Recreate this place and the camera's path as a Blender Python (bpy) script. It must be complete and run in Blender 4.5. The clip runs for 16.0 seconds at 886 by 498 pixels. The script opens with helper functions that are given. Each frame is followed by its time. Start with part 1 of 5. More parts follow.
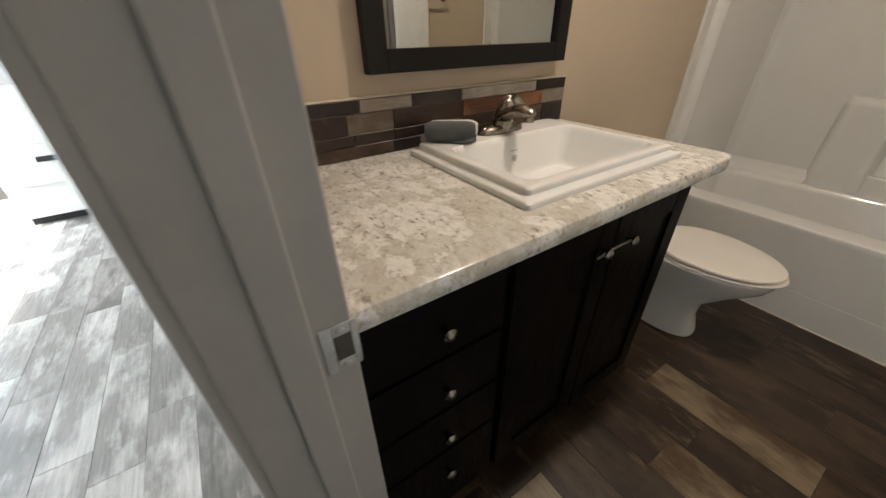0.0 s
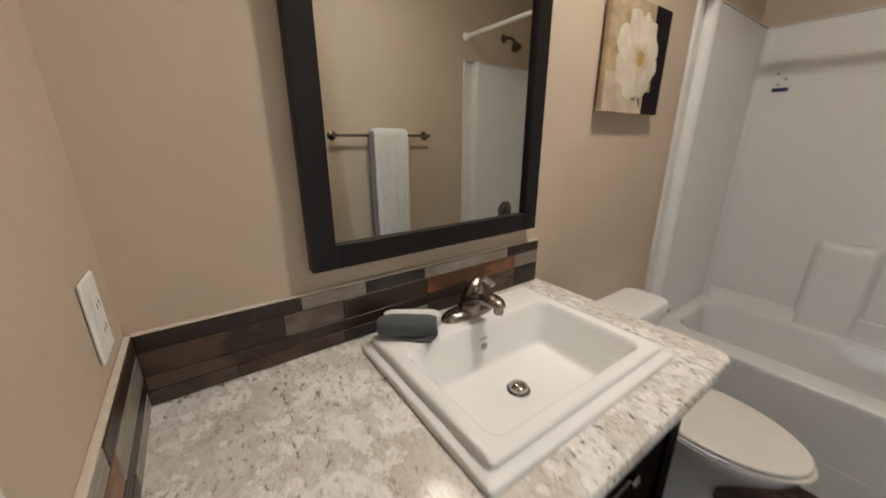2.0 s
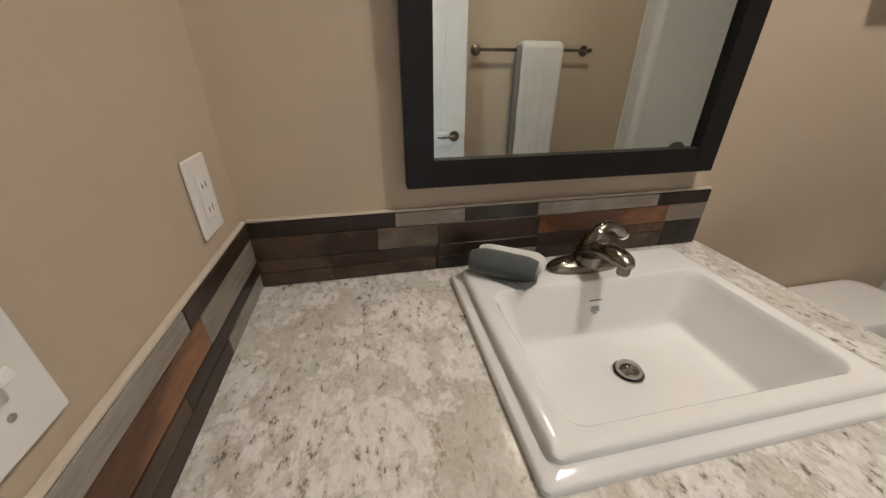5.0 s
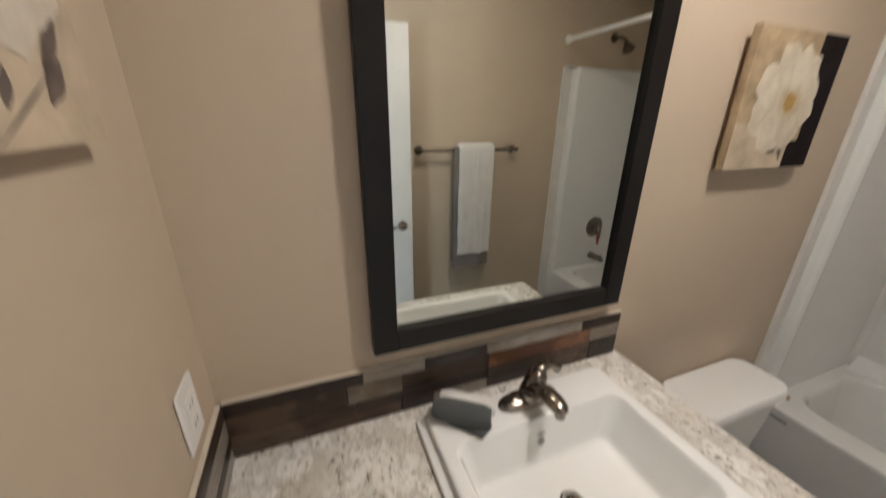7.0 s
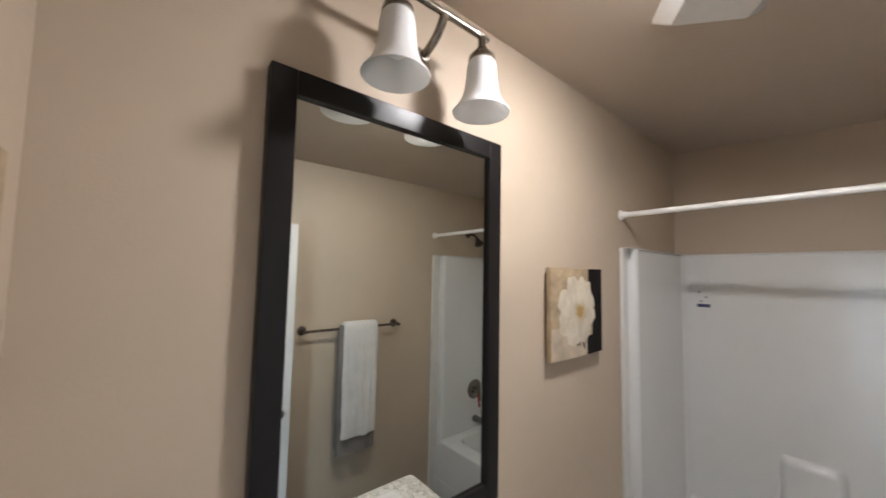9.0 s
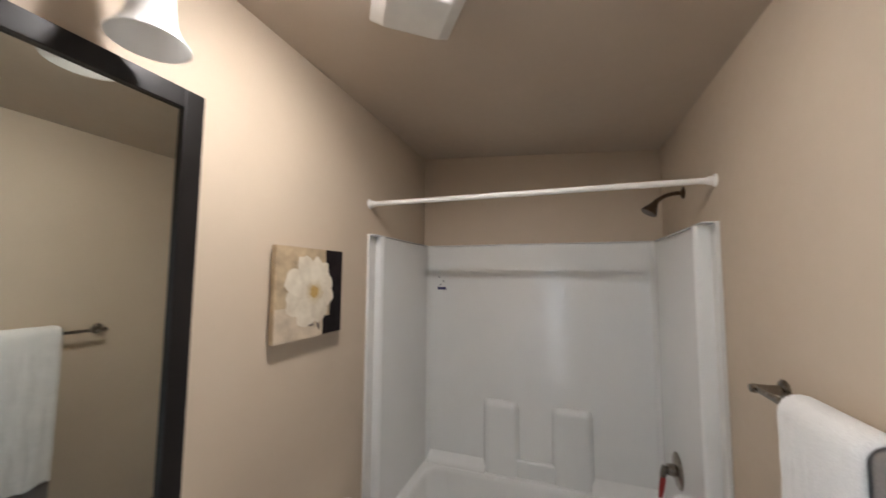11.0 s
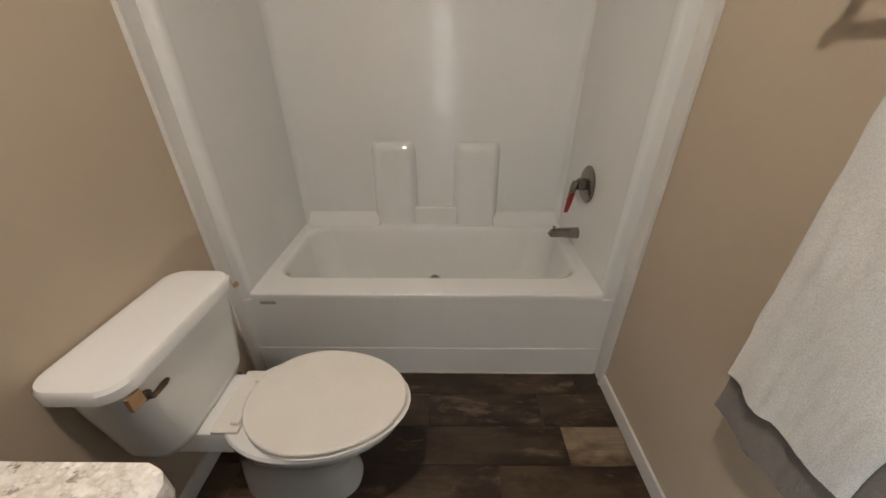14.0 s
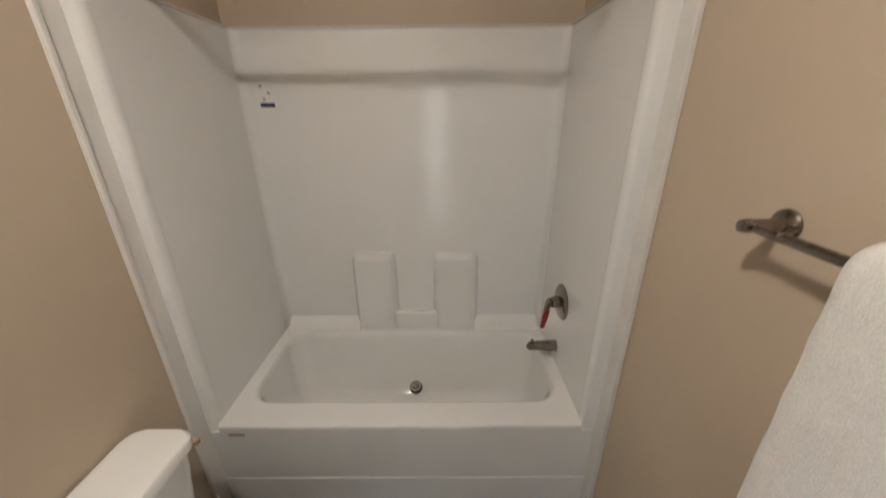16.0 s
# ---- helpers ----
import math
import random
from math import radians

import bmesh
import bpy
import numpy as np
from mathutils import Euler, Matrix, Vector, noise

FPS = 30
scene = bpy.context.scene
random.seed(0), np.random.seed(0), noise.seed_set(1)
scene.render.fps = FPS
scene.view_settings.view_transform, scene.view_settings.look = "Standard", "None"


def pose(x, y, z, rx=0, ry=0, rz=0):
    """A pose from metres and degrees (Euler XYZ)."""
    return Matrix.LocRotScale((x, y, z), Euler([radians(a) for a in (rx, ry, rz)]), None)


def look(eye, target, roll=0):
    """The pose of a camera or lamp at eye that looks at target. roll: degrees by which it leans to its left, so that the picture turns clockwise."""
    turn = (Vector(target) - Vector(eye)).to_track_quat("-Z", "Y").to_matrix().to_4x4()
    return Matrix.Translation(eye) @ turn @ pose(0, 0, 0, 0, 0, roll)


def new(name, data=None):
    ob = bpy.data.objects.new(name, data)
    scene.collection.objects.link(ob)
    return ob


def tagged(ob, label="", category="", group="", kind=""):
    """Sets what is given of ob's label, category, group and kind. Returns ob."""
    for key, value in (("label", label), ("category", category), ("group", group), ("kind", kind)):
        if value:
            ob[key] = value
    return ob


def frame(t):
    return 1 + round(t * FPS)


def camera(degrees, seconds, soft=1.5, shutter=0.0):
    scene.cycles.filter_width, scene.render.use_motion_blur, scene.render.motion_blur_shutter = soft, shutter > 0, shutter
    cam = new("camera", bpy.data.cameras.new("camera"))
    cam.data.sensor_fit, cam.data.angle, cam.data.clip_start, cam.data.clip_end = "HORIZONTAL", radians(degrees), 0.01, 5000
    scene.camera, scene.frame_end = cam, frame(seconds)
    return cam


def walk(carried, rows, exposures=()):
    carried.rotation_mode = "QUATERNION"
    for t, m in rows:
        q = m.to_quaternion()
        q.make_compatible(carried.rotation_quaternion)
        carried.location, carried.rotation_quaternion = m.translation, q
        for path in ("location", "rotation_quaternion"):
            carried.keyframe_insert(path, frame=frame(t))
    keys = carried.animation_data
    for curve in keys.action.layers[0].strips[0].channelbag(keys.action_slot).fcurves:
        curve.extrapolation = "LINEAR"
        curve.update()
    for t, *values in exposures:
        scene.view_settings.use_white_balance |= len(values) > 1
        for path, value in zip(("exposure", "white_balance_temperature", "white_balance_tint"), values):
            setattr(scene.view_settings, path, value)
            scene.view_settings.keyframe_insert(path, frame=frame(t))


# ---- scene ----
cam = camera(103.8, 16.0, shutter=0.5)
PATH = [
    (0, (-0.05, 0.654, 1.186), (0.884, 2.074, 0.132), -1.1),
    (0.5, (0.021, 0.647, 1.201), (0.96, 2.063, 0.148), -1.1),
    (1, (0.057, 0.685, 1.282), (1.048, 2.064, 0.224), -0.7),
    (1.5, (0.088, 0.746, 1.375), (1.16, 2.179, 0.481), -0.7),
    (2, (0.14, 0.802, 1.37), (1.247, 2.356, 0.77), -0.0),
    (2.5, (0.167, 0.836, 1.296), (1.025, 2.566, 0.775), -0.1),
    (3, (0.167, 0.838, 1.284), (0.674, 2.691, 0.727), 0.3),
    (5.5, (0.254, 0.871, 1.335), (0.617, 2.578, 0.358), 0.3),
    (6, (0.254, 0.871, 1.384), (0.725, 2.55, 0.405), 0.6),
    (6.5, (0.254, 0.877, 1.468), (0.828, 2.546, 0.528), 0.6),
    (7, (0.22, 0.876, 1.583), (0.899, 2.621, 0.88), 0.7),
    (7.5, (0.181, 0.856, 1.731), (1.023, 2.658, 1.517), 0.5),
    (8, (0.151, 0.832, 1.765), (1.091, 2.597, 1.792), 0.9),
    (8.2, (0.151, 0.824, 1.781), (1.128, 2.568, 1.835), 1.1),
    (10.3, (0.221, 0.617, 1.754), (1.968, 1.573, 1.935), 0.3),
    (10.5, (0.243, 0.589, 1.742), (2.029, 1.472, 1.917), 0.4),
    (11, (0.326, 0.561, 1.701), (2.209, 1.217, 1.854), 0.4),
    (11.5, (0.423, 0.577, 1.612), (2.391, 0.931, 1.649), 0.4),
    (12, (0.578, 0.557, 1.504), (2.558, 0.741, 1.291), 0.1),
    (12.5, (0.663, 0.562, 1.441), (2.608, 0.696, 0.995), -0.0),
    (13, (0.749, 0.557, 1.414), (2.639, 0.701, 0.775), -0.5),
    (13.5, (0.806, 0.630, 1.358), (2.656, 0.691, 0.562), -0.3),
    (14, (0.850, 0.686, 1.284), (2.606, 0.71, 0.297), -0.3),
    (14.5, (0.936, 0.632, 1.333), (2.631, 0.657, 0.246), -0.8),
    (15, (1.017, 0.587, 1.457), (2.693, 0.61, 0.366), -0.9),
    (15.5, (1.002, 0.586, 1.515), (2.75, 0.613, 0.543), -0.9),
    (16, (0.972, 0.591, 1.586), (2.829, 0.6, 0.843), -0.5),
]
walk(cam, [(t, look(eye, target, roll)) for t, eye, target, roll in PATH],
     [(0, 1.27, 6900, 10), (0.5, 1.25, 7500, 10), (1, 1.48, 7100, 10), (1.5, 1.52, 6600, 10), (2, 1.24, 6400, 10), (3, 1.23, 6250, 10), (5.5, 1.06, 6450, 10), (6.5, 1.10, 6450, 10),
      (8, 1.27, 5750, 10), (11.0, 1.25, 5900, 10), (12.0, 1.18, 6050, 10), (13.0, 1.28, 6250, 10), (14.5, 1.4, 6600, 10), (16, 1.4, 6500, 10)])

# ---- light ----
world = bpy.data.worlds.new("sky")
scene.world = world
world.use_nodes = True
sky = world.node_tree.nodes.new("ShaderNodeTexSky")
sky.sky_type, sky.sun_disc, sky.sun_elevation, sky.sun_rotation = "NISHITA", False, radians(44), radians(270)
world.node_tree.nodes["Background"].inputs[1].default_value = 0.12
world.node_tree.links.new(sky.outputs[0], world.node_tree.nodes["Background"].inputs[0])


def lamp(name, kind, energy, colour, m, **settings):
    light = bpy.data.lights.new(name, kind)
    light.energy, light.color = energy, colour
    if kind == "POINT":
        light.shadow_soft_size = settings["radius"]
    if kind == "AREA":
        light.shape, light.size, light.size_y = settings.get("shape", "RECTANGLE"), settings["size"], settings["size_y"]
    if kind == "SUN":
        light.angle = settings["angle"]
    ob = new(name, light)
    ob.matrix_world = m
    return ob


WARM = (1.0, 0.895, 0.80)
LAMPS = (0.530, 0.790)          # the two unlit shades of the vanity light, along the wall
BULB = (1.010, 0.970, 2.512)    # the lit ceiling dome
lamp("window_light", "AREA", 135.0, (0.70, 0.85, 1.0), look((-3.12, 4.1, 1.10), (0, 4.1, 0.9)), size=3.2, size_y=1.9)
# added lamp in an unseen opening, for the bluish streak on the tub
lamp("tub_streak_light", "AREA", 1.6, (0.70, 0.85, 1.0), look((-3.20, 0.765, 1.09), (0, 0.765, 1.0)), size=0.34, size_y=1.84)
lamp("sun", "SUN", 5.0, (1.0, 0.96, 0.90), look((-9.0, 3.9, 5.78), (-3.2, 3.7, 0.2)), angle=radians(0.5))

# ---- materials ----


def nodes_of(name):
    m = bpy.data.materials.new(name)
    m.use_nodes = True
    t = m.node_tree
    return m, t, t.nodes, t.nodes["Principled BSDF"]


def noise_node(t, scale, detail=4.0, rough=0.55, stretch=None, kind="ShaderNodeTexNoise", own=False):
    co = t.nodes.new("ShaderNodeTexCoord")
    mp = t.nodes.new("ShaderNodeMapping")
    n = t.nodes.new(kind)
    n.inputs["Scale"].default_value = scale
    if kind == "ShaderNodeTexNoise":
        n.inputs["Detail"].default_value, n.inputs["Roughness"].default_value = detail, rough
    if stretch:
        mp.inputs["Scale"].default_value = stretch
    t.links.new(co.outputs["Object"], mp.inputs["Vector"])
    if own:
        info = t.nodes.new("ShaderNodeObjectInfo")
        add = t.nodes.new("ShaderNodeVectorMath")
        mul = t.nodes.new("ShaderNodeMath")
        mul.operation = "MULTIPLY"
        mul.inputs[1].default_value = 17.0
        t.links.new(info.outputs["Random"], mul.inputs[0])
        t.links.new(mp.outputs[0], add.inputs[0])
        t.links.new(mul.outputs[0], add.inputs[1])
        t.links.new(add.outputs[0], n.inputs["Vector"])
    else:
        t.links.new(mp.outputs[0], n.inputs["Vector"])
    return n


def ramp(t, source, stops):
    r = t.nodes.new("ShaderNodeValToRGB")
    e = r.color_ramp.elements
    while len(e) < len(stops):
        e.new(0.5)
    for el, (p, c) in zip(e, stops):
        el.position, el.color = p, (*c, 1) if len(c) == 3 else c
    t.links.new(source, r.inputs[0])
    return r


def blend(t, factor, a, b, mode="MIX"):
    m = t.nodes.new("ShaderNodeMix")
    m.data_type, m.blend_type = "RGBA", mode
    for sock, v in ((m.inputs[0], factor), (m.inputs[6], a), (m.inputs[7], b)):
        if isinstance(v, (int, float)):
            sock.default_value = v
        elif isinstance(v, tuple):
            sock.default_value = (*v, 1)
        else:
            t.links.new(v, sock)
    return m.outputs[2]


def bumped(t, bsdf, source, strength, distance):
    b = t.nodes.new("ShaderNodeBump")
    b.inputs["Strength"].default_value, b.inputs["Distance"].default_value = strength, distance
    t.links.new(source, b.inputs["Height"])
    t.links.new(b.outputs[0], bsdf.inputs["Normal"])


def plain(name, colour, rough=0.5, metal=0.0, vary=0.08, scale=6.0, bump=0.0, bump_scale=80.0, coat=0.0, stretch=None, sheen=0.0, shine=0.5):
    """A surface of one colour with soft blotches, worn gloss and fine relief."""
    m, t, n, b = nodes_of(name)
    big = noise_node(t, scale, 5.0, 0.6, stretch)
    dark = tuple(c * (1 - vary) for c in colour)
    light = tuple(min(1.0, c * (1 + vary)) for c in colour)
    t.links.new(ramp(t, big.outputs["Fac"], [(0.3, dark), (0.7, light)]).outputs[0], b.inputs["Base Color"])
    fine = noise_node(t, bump_scale, 3.0, 0.6, stretch)
    gloss = ramp(t, fine.outputs["Fac"], [(0.3, (rough * 0.8,) * 3), (0.7, (min(rough * 1.2, 1),) * 3)])
    t.links.new(gloss.outputs[0], b.inputs["Roughness"])
    b.inputs["Metallic"].default_value = metal
    b.inputs["Coat Weight"].default_value = coat
    b.inputs["Coat Roughness"].default_value = 0.08
    b.inputs["Sheen Weight"].default_value = sheen
    b.inputs["Specular IOR Level"].default_value = shine
    if bump:
        bumped(t, b, fine.outputs["Fac"], 0.6, bump)
    return m


def terry(name, colour, fuzz=0.4):
    m, t, n, b = nodes_of(name)
    big = noise_node(t, 9.0, 4.0)
    fine = noise_node(t, 420.0, 2.0, 0.7)
    dark = tuple(c * 0.86 for c in colour)
    base = ramp(t, big.outputs["Fac"], [(0.3, dark), (0.7, colour)]).outputs[0]
    speck = ramp(t, fine.outputs["Fac"], [(0.35, (0.78,) * 3), (0.65, (1.0,) * 3)]).outputs[0]
    t.links.new(blend(t, 1.0, base, speck, "MULTIPLY"), b.inputs["Base Color"])
    b.inputs["Roughness"].default_value = 0.95
    b.inputs["Sheen Weight"].default_value = fuzz
    bumped(t, b, fine.outputs["Fac"], 0.7, 0.0018)
    return m


def wood_plank(name, tones, rough=0.32, across=(14.0, 1.2, 14.0), worn=0.5, stain=(0.36, 0.28, 0.22), scuffed=(0.27, 0.20, 0.135)):
    """Printed weathered wood: tone by piece, long grain, pale worn streaks."""
    m, t, n, b = nodes_of(name)
    info = n.new("ShaderNodeObjectInfo")
    tone = ramp(t, info.outputs["Random"], [(i / max(len(tones) - 1, 1), c) for i, c in enumerate(tones)])
    grain = noise_node(t, 6.0, 8.0, 0.65, across, own=True)
    patch = noise_node(t, 3.4, 5.0, 0.6, (2.0, 0.9, 2.0), own=True)
    scuff = noise_node(t, 5.0, 6.0, 0.72, (3.0, 0.8, 3.0), own=True)
    g = ramp(t, grain.outputs["Fac"], [(0.25, (0.62,) * 3), (0.75, (1.25,) * 3)]).outputs[0]
    c = blend(t, 1.0, tone.outputs[0], g, "MULTIPLY")
    c = blend(t, ramp(t, patch.outputs["Fac"], [(0.42, (0,) * 3), (0.56, (1,) * 3)]).outputs[0], c, blend(t, 1.0, c, stain, "MULTIPLY"))
    c = blend(t, ramp(t, scuff.outputs["Fac"], [(0.565, (0,) * 3), (0.66, (worn,) * 3)]).outputs[0], c, scuffed)
    t.links.new(c, b.inputs["Base Color"])
    t.links.new(ramp(t, grain.outputs["Fac"], [(0.2, (rough + 0.15,) * 3), (0.8, (rough - 0.05,) * 3)]).outputs[0], b.inputs["Roughness"])
    bumped(t, b, grain.outputs["Fac"], 0.25, 0.001)
    return m


def laminate(name):
    """Cream laminate printed like granite: soft beige drifts, white islands, clusters of dark flecks."""
    m, t, n, b = nodes_of(name)
    cloud = noise_node(t, 6.5, 5.0, 0.60)
    island = noise_node(t, 15.0, 6.0, 0.62, (1.0, 0.8, 1.0))
    smear = noise_node(t, 30.0, 4.0, 0.60, (1.0, 0.55, 1.0))
    drift = noise_node(t, 5.2, 4.0, 0.62, (1.2, 1.0, 1.0))
    fleck = noise_node(t, 92.0, 4.0, 0.66, (1.0, 0.55, 1.0))
    grain = noise_node(t, 230.0, 2.0, 0.6, (1.0, 0.7, 1.0))
    crystal = noise_node(t, 120.0, 1.0, 0.5, (1.0, 0.6, 1.0), kind="ShaderNodeTexVoronoi")
    c = ramp(t, cloud.outputs["Fac"], [(0.32, (0.56, 0.53, 0.465)), (0.46, (0.64, 0.62, 0.565)), (0.58, (0.68, 0.67, 0.635)), (0.72, (0.54, 0.535, 0.505))]).outputs[0]
    c = blend(t, ramp(t, smear.outputs["Fac"], [(0.40, (0.5,) * 3), (0.50, (0,) * 3)]).outputs[0], c, (0.52, 0.475, 0.41))
    c = blend(t, ramp(t, island.outputs["Fac"], [(0.50, (0,) * 3), (0.545, (0.85,) * 3)]).outputs[0], c, (0.79, 0.775, 0.74))
    edge = ramp(t, island.outputs["Fac"], [(0.475, (0,) * 3), (0.495, (0.5,) * 3), (0.515, (0,) * 3)]).outputs[0]
    c = blend(t, blend(t, 1.0, edge, ramp(t, smear.outputs["Fac"], [(0.44, (0,) * 3), (0.54, (1,) * 3)]).outputs[0], "MULTIPLY"), c, (0.38, 0.34, 0.285))
    c = blend(t, 0.35, c, ramp(t, crystal.outputs["Color"], [(0.2, (0.80, 0.77, 0.72)), (0.5, (1, 1, 1)), (0.8, (1.12, 1.12, 1.12))]).outputs[0], "MULTIPLY")
    c = blend(t, 0.4, c, ramp(t, grain.outputs["Fac"], [(0.3, (0.80,) * 3), (0.7, (1.16,) * 3)]).outputs[0], "MULTIPLY")
    where = ramp(t, drift.outputs["Fac"], [(0.42, (0.16,) * 3), (0.56, (1,) * 3)]).outputs[0]
    c = blend(t, blend(t, 1.0, where, ramp(t, fleck.outputs["Fac"], [(0.50, (0,) * 3), (0.60, (0.55,) * 3)]).outputs[0], "MULTIPLY"), c, (0.42, 0.385, 0.33))
    dark = blend(t, 1.0, where, ramp(t, fleck.outputs["Fac"], [(0.605, (0,) * 3), (0.650, (0.85,) * 3)]).outputs[0], "MULTIPLY")
    c = blend(t, dark, c, (0.155, 0.130, 0.105))
    brown = blend(t, 1.0, ramp(t, drift.outputs["Fac"], [(0.34, (1,) * 3), (0.44, (0.0,) * 3)]).outputs[0],
                  ramp(t, fleck.outputs["Fac"], [(0.56, (0,) * 3), (0.63, (0.75,) * 3)]).outputs[0], "MULTIPLY")
    c = blend(t, brown, c, (0.33, 0.235, 0.155))
    t.links.new(c, b.inputs["Base Color"])
    t.links.new(ramp(t, grain.outputs["Fac"], [(0.3, (0.125,) * 3), (0.7, (0.165,) * 3)]).outputs[0], b.inputs["Roughness"])
    return m


def paint_wall(name, colour):
    m, t, n, b = nodes_of(name)
    big = noise_node(t, 1.6, 3.0)
    peel = noise_node(t, 140.0, 3.0, 0.55)
    mid = noise_node(t, 26.0, 3.0)
    t.links.new(ramp(t, big.outputs["Fac"], [(0.3, tuple(c * 0.95 for c in colour)), (0.7, tuple(c * 1.04 for c in colour))]).outputs[0], b.inputs["Base Color"])
    t.links.new(ramp(t, mid.outputs["Fac"], [(0.3, (0.52,) * 3), (0.7, (0.66,) * 3)]).outputs[0], b.inputs["Roughness"])
    bumped(t, b, peel.outputs["Fac"], 0.22, 0.0014)
    return m


def petal_paint(name, heart, inner, outer, centre=None, reach=0.12):
    """Painted petal: tan near the flower's heart, creamy towards the tips, in soft strokes."""
    m, t, n, b = nodes_of(name)
    s = noise_node(t, 16.0 if centre else 90.0, 5.0, 0.62)
    w = noise_node(t, 120.0, 3.0, 0.6)
    c = ramp(t, s.outputs["Fac"], [(0.3, inner), (0.62, outer)]).outputs[0]
    if centre:
        co, far, div = n.new("ShaderNodeTexCoord"), n.new("ShaderNodeVectorMath"), n.new("ShaderNodeMath")
        far.operation, div.operation = "DISTANCE", "DIVIDE"
        far.inputs[1].default_value, div.inputs[1].default_value = centre, reach
        t.links.new(co.outputs["Object"], far.inputs[0])
        t.links.new(far.outputs["Value"], div.inputs[0])
        add, mul = n.new("ShaderNodeMath"), n.new("ShaderNodeMath")
        mul.operation, mul.inputs[1].default_value = "MULTIPLY", 0.35
        add.operation = "ADD"
        t.links.new(s.outputs["Fac"], mul.inputs[0])
        t.links.new(div.outputs[0], add.inputs[0])
        t.links.new(mul.outputs[0], add.inputs[1])
        c = blend(t, ramp(t, add.outputs[0], [(0.26, (0,) * 3), (0.62, (1,) * 3)]).outputs[0], heart, c)
    t.links.new(c, b.inputs["Base Color"])
    b.inputs["Roughness"].default_value = 0.75
    bumped(t, b, w.outputs["Fac"], 0.3, 0.0006)
    return m


def frosted(name):
    m, t, n, b = nodes_of(name)
    b.inputs["Base Color"].default_value = (0.93, 0.93, 0.92, 1)
    b.inputs["Roughness"].default_value = 0.35
    tr, cl, mix1, mix2 = n.new("ShaderNodeBsdfTranslucent"), n.new("ShaderNodeBsdfTransparent"), n.new("ShaderNodeMixShader"), n.new("ShaderNodeMixShader")
    tr.inputs[0].default_value = (0.95, 0.94, 0.92, 1)
    mix1.inputs[0].default_value, mix2.inputs[0].default_value = 0.25, 0.03
    t.links.new(b.outputs[0], mix1.inputs[1])
    t.links.new(tr.outputs[0], mix1.inputs[2])
    t.links.new(mix1.outputs[0], mix2.inputs[1])
    t.links.new(cl.outputs[0], mix2.inputs[2])
    t.links.new(mix2.outputs[0], n["Material Output"].inputs[0])
    return m


def glowing(name, colour, strength):
    m, t, n, b = nodes_of(name)
    b.inputs["Base Color"].default_value = (*colour, 1)
    b.inputs["Emission Color"].default_value = (*colour, 1)
    b.inputs["Emission Strength"].default_value = strength
    return m


